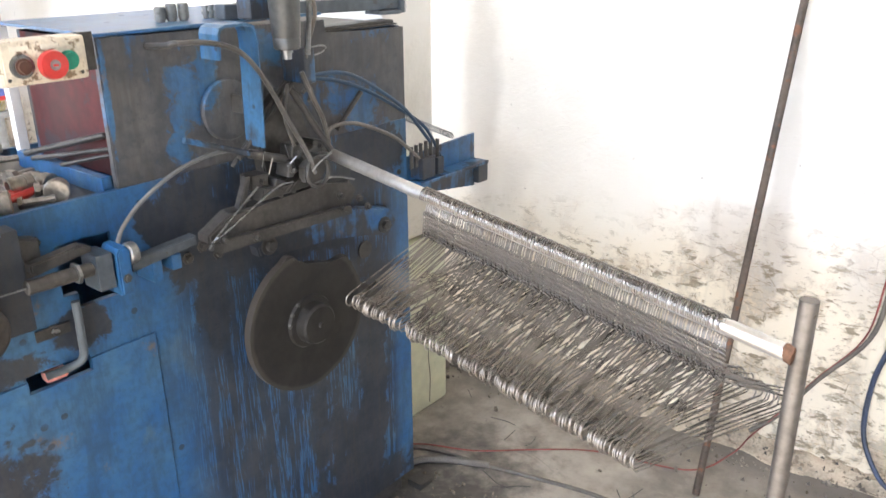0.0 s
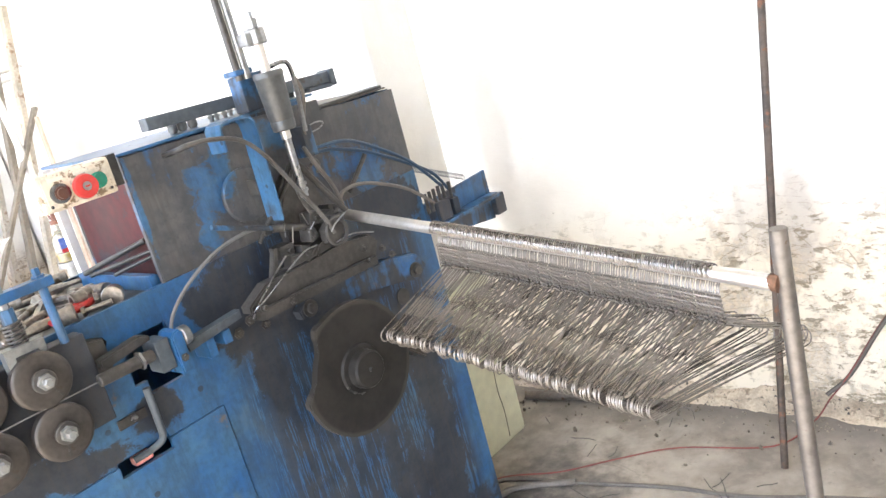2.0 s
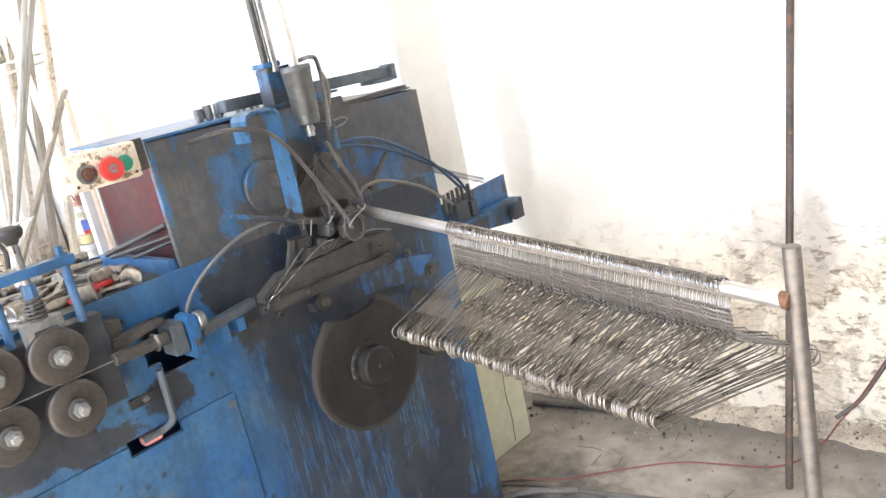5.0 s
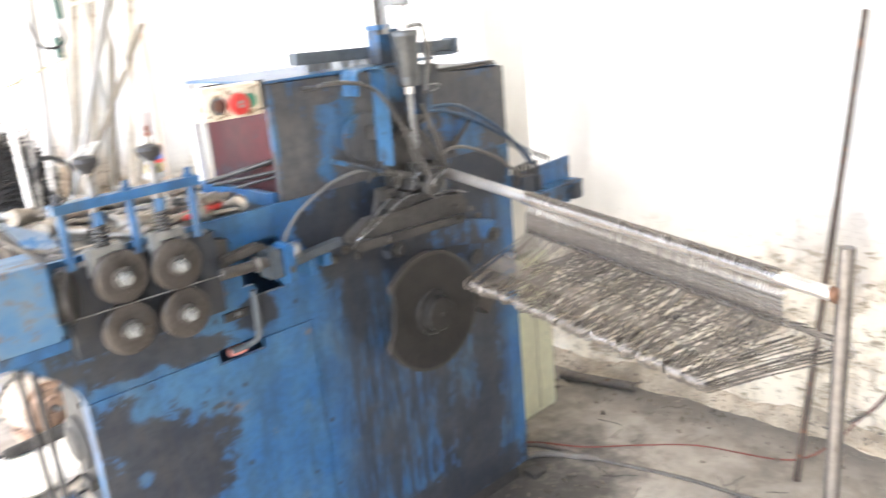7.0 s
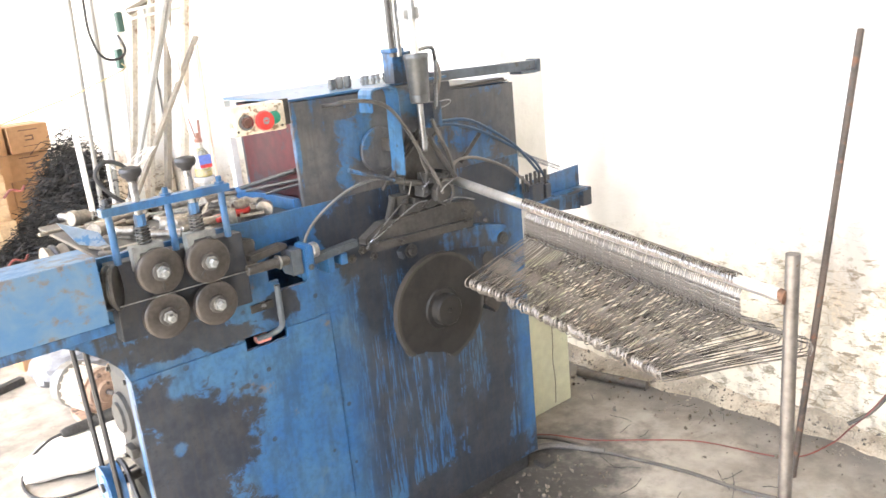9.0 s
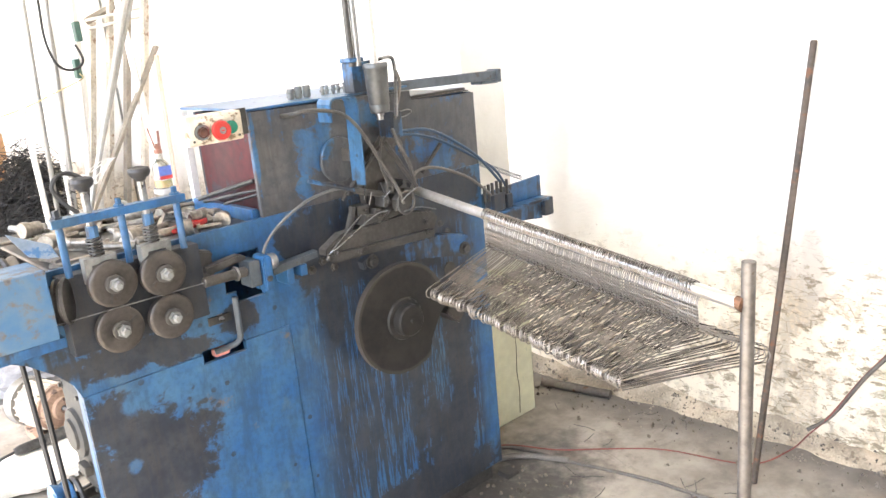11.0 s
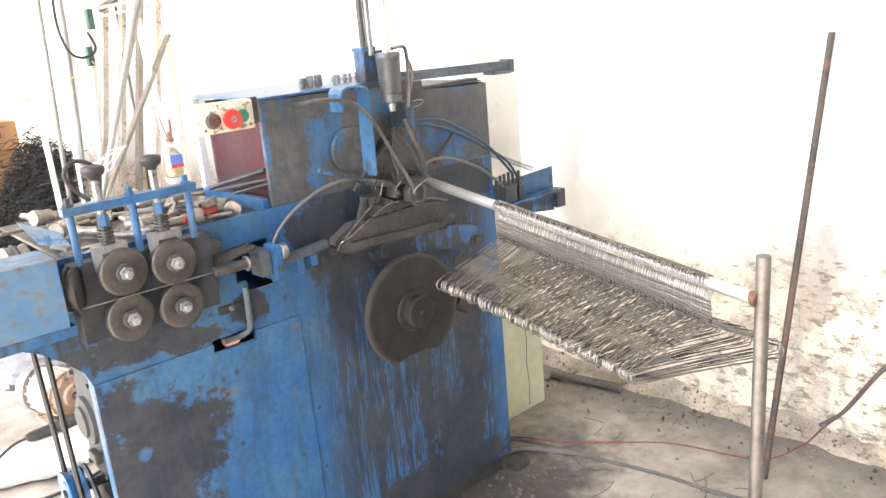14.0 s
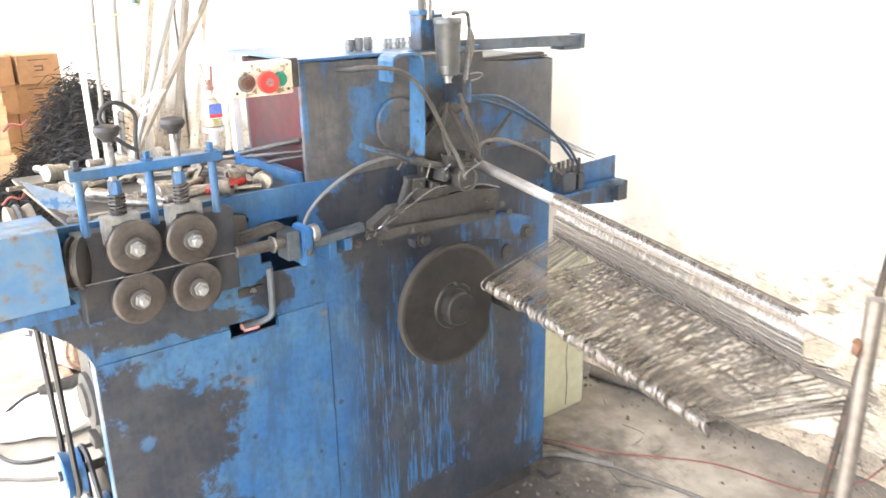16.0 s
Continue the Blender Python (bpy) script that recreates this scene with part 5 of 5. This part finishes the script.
for x, y, z in ((-0.76, 3.26, 0.80), (-0.84, 3.2, 0.42)):
    part("red_ribbon", tube([(x - 0.06, y, z - 0.02), (x - 0.02, y - 0.02, z + 0.02), (x + 0.03, y - 0.02, z + 0.005), (x + 0.06, y, z + 0.03)], 0.007, 6), M_CABLE_RED, heap)

# stacked cartons


def carton(m):
    c = empty("carton", "brown cardboard carton with dark print, stacked", "carton", group="stacked cartons")
    part("body", box(-0.145, 0.145, -0.19, 0.19, 0.0, 0.205, 0.004), M_CARD, c)
    part("tape", box(-0.1455, 0.1455, -0.02, 0.02, 0.2035, 0.2062, 0), M_TAPE, c)
    pr = part("print", box(-0.03, 0.03, -0.1925, -0.1908, 0.118, 0.128, 0), M_INK, c, "dark printed emblem")
    part("print", box(-0.03, 0.03, -0.1925, -0.1908, 0.088, 0.098, 0), M_INK, c)
    part("print", box(0.02, 0.03, -0.1925, -0.1908, 0.098, 0.118, 0), M_INK, c)
    part("print_line", box(-0.07, 0.07, -0.1922, -0.1908, 0.165, 0.172, 0), M_INK, c)
    part("print_line", box(-0.05, 0.05, -0.1922, -0.1908, 0.045, 0.050, 0), M_INK, c)
    c.matrix_basis = m
    return c


crng = random.Random(3)
first = None
for sx, n, sy in ((-0.24, 5, 5.2), (-0.545, 5, 5.2), (-0.85, 5, 5.2), (-1.155, 5, 5.2), (-0.24, 4, 5.6), (-0.545, 5, 5.6)):
    for k in range(n):
        m = pose(sx + crng.uniform(-0.02, 0.02), sy + crng.uniform(-0.02, 0.02), 0.207 * k, 0, 0, crng.uniform(-3, 3))
        if first is None:
            first = carton(m)
        else:
            copy_thing(first, m)

# stacked pallets


def pallet(m):
    p = empty("pallet", "raw pine pallet in a tall stack", "pallet", group="stacked pallets")
    for k in range(5):
        y = -0.36 + 0.18 * k
        part("deck_board", box(-0.5, 0.5, y - 0.05, y + 0.05, 0.118, 0.14, 0.002), M_WOOD, p)
    for x in (-0.45, 0, 0.45):
        part("stringer_board", box(x - 0.05, x + 0.05, -0.41, 0.41, 0.096, 0.1175, 0.002), M_WOOD, p)
        for y in (-0.35, 0, 0.35):
            part("block", box(x - 0.05, x + 0.05, y - 0.06, y + 0.06, 0.0225, 0.0955, 0.003), M_WOOD, p)
    for y in (-0.35, 0, 0.35):
        part("base_board", box(-0.5, 0.5, y - 0.05, y + 0.05, 0.0, 0.022, 0.002), M_WOOD, p)
    p.matrix_basis = m
    return p


first = None
for k in range(9):
    m = pose(-1.22 + crng.uniform(-0.03, 0.03), 4.15 + crng.uniform(-0.03, 0.03), 0.1405 * k, 0, 0, crng.uniform(-2.5, 2.5))
    if first is None:
        first = pallet(m)
    else:
        copy_thing(first, m)

# tubes, planks and profiles leaning on the wall
M_TUBE_WHITE = simple("white_coated_tube", (0.78, 0.77, 0.74), 0.4, 0.1, 0.08, 12)
M_PLANK_PALE = simple("pale_batten", (0.50, 0.45, 0.37), 0.8, 0.0, 0.3, 22, (0.28, 0.20, 0.14), 0.58)
M_PLANK_TAN = simple("tan_strip", (0.55, 0.42, 0.33), 0.8, 0.0, 0.2, 22)
M_GREEN_OLD = simple("old_green_plastic", (0.05, 0.12, 0.10), 0.5, 0.0, 0.3, 30)
M_CORD = simple("dusty_yellow_cord", (0.45, 0.38, 0.20), 0.8, 0.0, 0.2, 40)
M_PLANK = simple("weathered_plank", (0.24, 0.21, 0.17), 0.85, 0.0, 0.3, 18, (0.2, 0.16, 0.12), 0.6)


def leaning_tube(name, a, b, r, material, label, category):
    return tagged(part(name, rod(a, b, r, 12), material, None, "", True), label, category, "stock leaning on the wall")


for a, b, r, m in (((-0.50, 3.0, 0.0), (0.62, 3.05, 2.65), 0.016, M_TUBE_GREY), ((0.05, 3.75, 0.0), (0.24, 3.85, 2.6), 0.045, M_TUBE_WHITE), ((-0.36, 3.2, 0.0), (-0.20, 3.3, 2.6), 0.014, M_TUBE_GREY),
                   ((-0.30, 3.1, 0.0), (-0.16, 3.3, 2.7), 0.010, M_TUBE_WHITE), ((-0.24, 3.3, 0.0), (-0.02, 3.4, 2.7), 0.015, M_TUBE_GREY), ((-0.42, 3.05, 0.0), (-0.37, 3.3, 2.2), 0.016, M_TUBE_WHITE),
                   ((-0.02, 3.65, 0.0), (0.26, 3.8, 2.6), 0.014, M_TUBE_WHITE), ((0.28, 3.0, 0.0), (0.22, 3.2, 2.5), 0.02, M_TUBE_WHITE)):
    leaning_tube("metal_tube", a, b, r, m, "long pale metal tube standing in a leaning bundle", "tube")


def plank(a, b, w, t, label):
    a, b = Vector(a), Vector(b)
    q = (b - a).to_track_quat("Z", "Y").to_matrix().to_4x4()
    bm = box(-w / 2, w / 2, -t / 2, t / 2, 0, (b - a).length, 0.003)
    ob = part("plank", bm, M_PLANK)
    ob.matrix_basis = Matrix.Translation(a) @ q
    return tagged(ob, label, "plank", "stock leaning on the wall")


def leaner(a, b, top, w, t, material, label, name="plank"):
    """A straight length through two points, from the floor to the height top."""
    a, b = Vector(a), Vector(b)
    at = lambda z: b + (a - b) * ((z - b.z) / (a.z - b.z))
    if name == "metal_tube":
        return leaning_tube(name, at(0.0), at(top), w / 2, material, label, "tube")
    ob = plank(at(0.0), at(top), w, t, label)
    ob.data.materials[0] = material
    return ob


leaner((0.221, 3.0, 1.813), (-0.09, 3.0, 0.988), 2.25, 0.032, 0.032, M_TUBE_GREY, "long grey steel tube leaning across the stock", "metal_tube")
leaner((-0.066, 3.4, 1.826), (-0.157, 3.4, 0.978), 2.3, 0.10, 0.04, M_TUBE_WHITE, "broad pale post leaning on the wall")
leaner((0.233, 3.6, 1.724), (0.106, 3.6, 1.084), 1.735, 0.035, 0.035, M_PLANK_PALE, "pale bare batten with a worn end")
leaner((0.327, 3.5, 1.831), (0.176, 3.5, 1.059), 2.0, 0.055, 0.03, M_PLANK_PALE, "pale stained batten beside others")
leaner((0.396, 3.4, 1.837), (0.255, 3.4, 1.104), 2.2, 0.060, 0.03, M_PLANK, "weathered grey plank leaning on the wall")
leaner((0.421, 3.2, 1.82), (0.251, 3.2, 0.921), 2.1, 0.060, 0.03, M_PLANK_PALE, "cream painted batten leaning beside planks")
leaner((0.388, 3.1, 1.532), (0.14, 3.1, 1.132), 1.55, 0.05, 0.02, M_PLANK, "dark split plank leaning across the battens")
leaner((0.347, 3.0, 1.493), (0.334, 3.0, 1.001), 1.50, 0.035, 0.015, M_PLANK_TAN, "thin pale tan strip leaning beside the planks")
for dz in (0.0, 0.05):
    tagged(part("cross_batten", rod((0.15, 3.47, 1.69 + dz), (0.56, 3.45, 1.75 + dz), 0.009, 8), M_TUBE_WHITE), "white batten lying across the leaning planks", "batten", "stock leaning on the wall")
tagged(part("cross_beam", rod((0.18, 3.56, 1.735), (0.43, 3.53, 1.85), 0.022, 4), M_PLANK), "weathered grey beam end across the battens", "beam", "stock leaning on the wall")
for z in (1.40, 1.62):
    tagged(part("wall_socket", box(0.05 + (z - 1.4) * 0.2, 0.085 + (z - 1.4) * 0.2, 3.52, 3.58, z, z + 0.12, 0.006), M_GREEN_OLD), "dark green fitting fixed beside the battens", "fitting")
cable("yellow_cord", [(-1.6, 3.22, 1.10), (-0.9, 3.21, 1.16), (-0.537, 3.2, 1.243), (-0.351, 3.2, 1.29), (-0.185, 3.2, 1.349), (-0.037, 3.2, 1.404), (0.06, 3.5, 1.43)], 0.004, M_CORD, "yellow cord strung across to the battens")
cable("black_cable", [(-0.14, 3.3, 2.4), (-0.156, 3.3, 1.854), (-0.164, 3.3, 1.664), (-0.145, 3.3, 1.545), (-0.113, 3.3, 1.485), (-0.06, 3.3, 1.46), (0.002, 3.3, 1.474), (0.045, 3.35, 1.52), (0.068, 3.5, 1.60)], 0.008, M_BLACK, "thin black cable drooping before the wall")
cable("black_hose", [(-0.26, 2.85, 0.0), (-0.265, 2.85, 0.65), (-0.25, 2.85, 0.86), (-0.36, 2.85, 0.93), (-0.43, 2.85, 0.86), (-0.36, 2.85, 0.74), (-0.26, 2.84, 0.66)], 0.012, M_BLACK, "looped black rubber hose hanging by the tubes")
for k in range(6):
    a = k * 0.9
    cable("white_tie", [(-0.33 + 0.03 * k, 2.97, 0.92 - 0.012 * k), (-0.26 + 0.02 * k, 2.94, 0.86 + 0.03 * math.sin(a)), (-0.15, 2.95, 0.88 + 0.05 * math.cos(a)), (-0.06 + 0.01 * k, 3.0, 0.95)], 0.003, M_WHITE, "loose white plastic tie round the tubes")

# bottle on a stand
stand2 = tagged(part("pedestal_stand", lathe([(0, 0.11), (0.012, 0.11), (0.016, 0.03), (0.79, 0.03), (0.795, 0.056), (0.82, 0.056)], (0.0, 2.40, 0.0), (0, 0, 1), 24), M_CONCRETE_GREY, None, "", True), "pale grey pedestal stand behind the machine", "stand")
bottle = empty("oil_bottle", "clear plastic oil bottle, a third full, blue label", "bottle", (0.0, 2.40, 0.8205))
part("bottle_body", lathe([(0, 0.040), (0.004, 0.046), (0.10, 0.046), (0.125, 0.040), (0.150, 0.020), (0.165, 0.019), (0.185, 0.019)], (0, 0, 0), (0, 0, 1), 24), M_CLEAR, bottle, "hazy clear plastic", True)
part("oil", lathe([(0, 0.038), (0.003, 0.0445), (0.042, 0.0445), (0.042, 0)], (0, 0, 0.002), (0, 0, 1), 24), M_OIL, bottle, "yellow oil", True)
part("bottle_label", box(-0.034, 0.034, -0.049, -0.0465, 0.050, 0.118, 0.0005), M_LABEL, bottle, "blue and red paper label")
part("label_band", box(-0.034, 0.034, -0.0505, -0.0492, 0.050, 0.068, 0.0003), M_RED, bottle)
part("pump_head", lathe([(0, 0.022), (0.018, 0.022), (0.020, 0.010), (0.05, 0.008)], (0, 0, 0.184), (0, 0, 1), 14), M_PUMP, bottle, "brown pump head")
part("pump_spout", rod((0.012, 0, 0.20), (0.018, 0, 0.30), 0.007, 8), M_PUMP, bottle)
part("pump_lever", rod((-0.012, 0, 0.21), (-0.035, 0, 0.32), 0.004, 8), M_PUMP, bottle)

# floor clutter left of the machine
motor = empty("electric_motor", "dusty brown electric motor lying on the floor", "motor", (-0.94, 1.76, 0.12))
MD = Vector((0.32, -0.95, 0)).normalized()
part("housing", lathe([(0, 0.085), (0.01, 0.092), (0.15, 0.092), (0.16, 0.085)], -MD * 0.10, MD, 28), M_MOTOR_PALE, motor, "", True)
for k in range(18):
    v = Matrix.Rotation(2 * math.pi * k / 18, 3, MD) @ Vector((0, 0, 0.097))
    part("cooling_fin", rod(v - MD * 0.09, v + MD * 0.045, 0.0045, 6), M_MOTOR_PALE, motor)
part("fan_cover", lathe([(0, 0.105), (0.05, 0.105), (0.06, 0.09), (0.06, 0.03)], -MD * 0.10, -MD, 28), M_TUBE_GREY, motor, "pale fan cover", True)
part("end_bell", lathe([(0, 0.100), (0.012, 0.100), (0.014, 0.088), (0.030, 0.078), (0.034, 0.050), (0.046, 0.044), (0.048, 0.020), (0.042, 0.018)], MD * 0.06, MD, 28), M_MOTOR, motor, "dusty brown end bell", True)
part("shaft", rod(MD * 0.09, MD * 0.145, 0.011, 14, 0.001), M_STEEL, motor)
part("terminal_box", box(0.085, 0.165, -0.06, 0.05, -0.02, 0.07, 0.008), M_MOTOR, motor)
for sx in (-0.075, 0.075):
    part("motor_foot", box(sx - 0.02, sx + 0.02, -0.09, 0.07, -0.12, -0.085, 0.003), M_MOTOR, motor)
grinder = empty("angle_grinder", "grey angle grinder lying on a white sack", "power tool", (-1.03, 1.46, 0.10))
part("grip", lathe([(0, 0.014), (0.02, 0.020), (0.12, 0.022), (0.20, 0.027), (0.26, 0.026)], (-0.13, 0, 0), (1, 0.05, 0), 20), M_DARK, grinder, "", True)
part("gear_head", box(0.12, 0.19, -0.03, 0.045, -0.035, 0.03, 0.01), M_TUBE_GREY, grinder)
part("power_cord", tube([(-0.13, 0, 0), (-0.19, -0.005, -0.01), (-0.27, -0.03, -0.05), (-0.32, -0.12, -0.092), (-0.30, -0.26, -0.092), (-0.22, -0.33, -0.092), (-0.08, -0.34, -0.092), (0.05, -0.30, -0.092)], 0.006, 8), M_BLACK, grinder)
bm = bmesh.new()
bmesh.ops.create_uvsphere(bm, u_segments=40, v_segments=20, radius=1.0)
for v in bm.verts:
    c = v.co.copy()
    k = 1 + 0.22 * noise.noise(c * 2.1) + 0.08 * noise.noise(c * 6)
    v.co = Vector((c.x * 0.26 * k, c.y * 0.17 * k, max(0.0, 0.035 + c.z * 0.05 * k)))
sack = part("sack", bm, M_SACK, None, "", True)
sack.matrix_basis = pose(-1.08, 1.40, 0)
tagged(sack, "crumpled white woven sack on the floor", "sack")
bm = bmesh.new()
bmesh.ops.create_uvsphere(bm, u_segments=40, v_segments=20, radius=1.0)
for v in bm.verts:
    c = v.co.copy()
    k = 1 + 0.3 * noise.noise(c * 2.7 + Vector((3, 0, 0))) + 0.1 * noise.noise(c * 8)
    v.co = Vector((c.x * 0.24 * k, c.y * 0.18 * k, max(0.0, 0.10 + c.z * 0.15 * k)))
rag = part("grey_rag", bm, M_RAG, None, "", True)
rag.matrix_basis = pose(-0.82, 2.25, 0)
tagged(rag, "crumpled grey rag lying behind the dusty motor", "rag")
small = part("small_carton", box(-0.09, 0.09, -0.08, 0.08, 0, 0.16, 0.003), M_CARD)
small.matrix_basis = pose(-0.97, 2.66, 0, 0, 0, 8)
tagged(small, "small brown cardboard box on the floor", "carton")
cable("floor_cable", [(-1.15, 0.95, 0.006), (-1.28, 1.02, 0.006), (-1.42, 1.12, 0.006), (-1.62, 1.10, 0.006), (-2.0, 1.25, 0.006), (-2.5, 1.2, 0.006)], 0.006, M_CABLE_GREY, "grey cable snaking over the bright floor")
angle_iron = part("angle_iron", box(-0.35, 0.35, -0.02, 0.02, 0, 0.035, 0.002), M_DARK)
angle_iron.matrix_basis = pose(-1.42, 2.30, 0, 0, 0, 20)
tagged(angle_iron, "dark steel angle bar lying on the floor", "bar")

# crumbs of plaster, grit and dark scraps along the foot of the wall
krng = random.Random(91)
bm = bmesh.new()
for i in range(900):
    y = krng.uniform(-1.9, 1.6)
    x = wall_x(y) - 0.03 - abs(krng.gauss(0, 0.10))
    s = krng.uniform(0.002, 0.009) * (1.4 if krng.random() < 0.1 else 0.8)
    z = max(0.0, 0.09 * (1 - (wall_x(y) - x) / 0.1)) + s * 0.3
    vs = [bm.verts.new((x + s * krng.uniform(0.5, 1.2) * a, y + s * krng.uniform(0.5, 1.4) * b, z + s * krng.uniform(0.4, 0.9) * c)) for a, b, c in ((1, 0, -1), (-0.6, 0.9, -1), (-0.6, -0.9, -1), (0, 0, 1))]
    for f in ((0, 2, 1), (0, 1, 3), (1, 2, 3), (2, 0, 3)):
        bm.faces.new([vs[q] for q in f])
tagged(part("plaster_crumbs", bm, simple("plaster_crumbs", (0.22, 0.19, 0.155), 0.9, 0.0, 0.7, 18, (0.06, 0.055, 0.05), 0.5)), "crumbs of plaster and grit at the wall foot", "rubble", kind="stuff")


# ---- what moves ----
PERIOD = 2.565


def motions():
    steps = [i * 0.25 for i in range(65)]
    # one turn of the cam in a period, clockwise as seen from the front, the notch on top at 0 s
    walk(cam_disc, [(t, pose(CAM.x, CAM.y, CAM.z, 0, 360 * t / PERIOD + 16, 0)) for t in steps])
    for i, w in enumerate(ROLLERS):
        at, sense = w.location.copy(), (1 if i > 1 else -1)
        walk(w, [(k * 0.2, pose(at.x, at.y, at.z, 0, sense * 70 * k + 40 * i, 0)) for k in range(81)])

    def pulse(t, rise0, rise1, fall0, fall1):
        """0 to 1 and back about the moment when the slide stands at its left end (phase 0)."""
        p = (t - 1.985 + PERIOD / 2) % PERIOD - PERIOD / 2
        ease = lambda u: max(0.0, min(1.0, u)) ** 2 * (3 - 2 * max(0.0, min(1.0, u)))
        return ease((p - rise0) / (rise1 - rise0)) * (1 - ease((p - fall0) / (fall1 - fall0)))

    fine = [i * 0.1 for i in range(161)]
    glide = [(t, pulse(t, -0.55, -0.07, 0.08, 0.95)) for t in fine]
    walk(slide, [(t, pose(-0.187 - 0.300 * u, 0, -0.037 + 0.035 * u, 0, 1.5, 0)) for t, u in glide])
    walk(piston, [(t, pose(0, 0, 1.66 - 0.130 * pulse(t, -0.83, -0.62, 0.02, 0.52))) for t in fine])


motions()
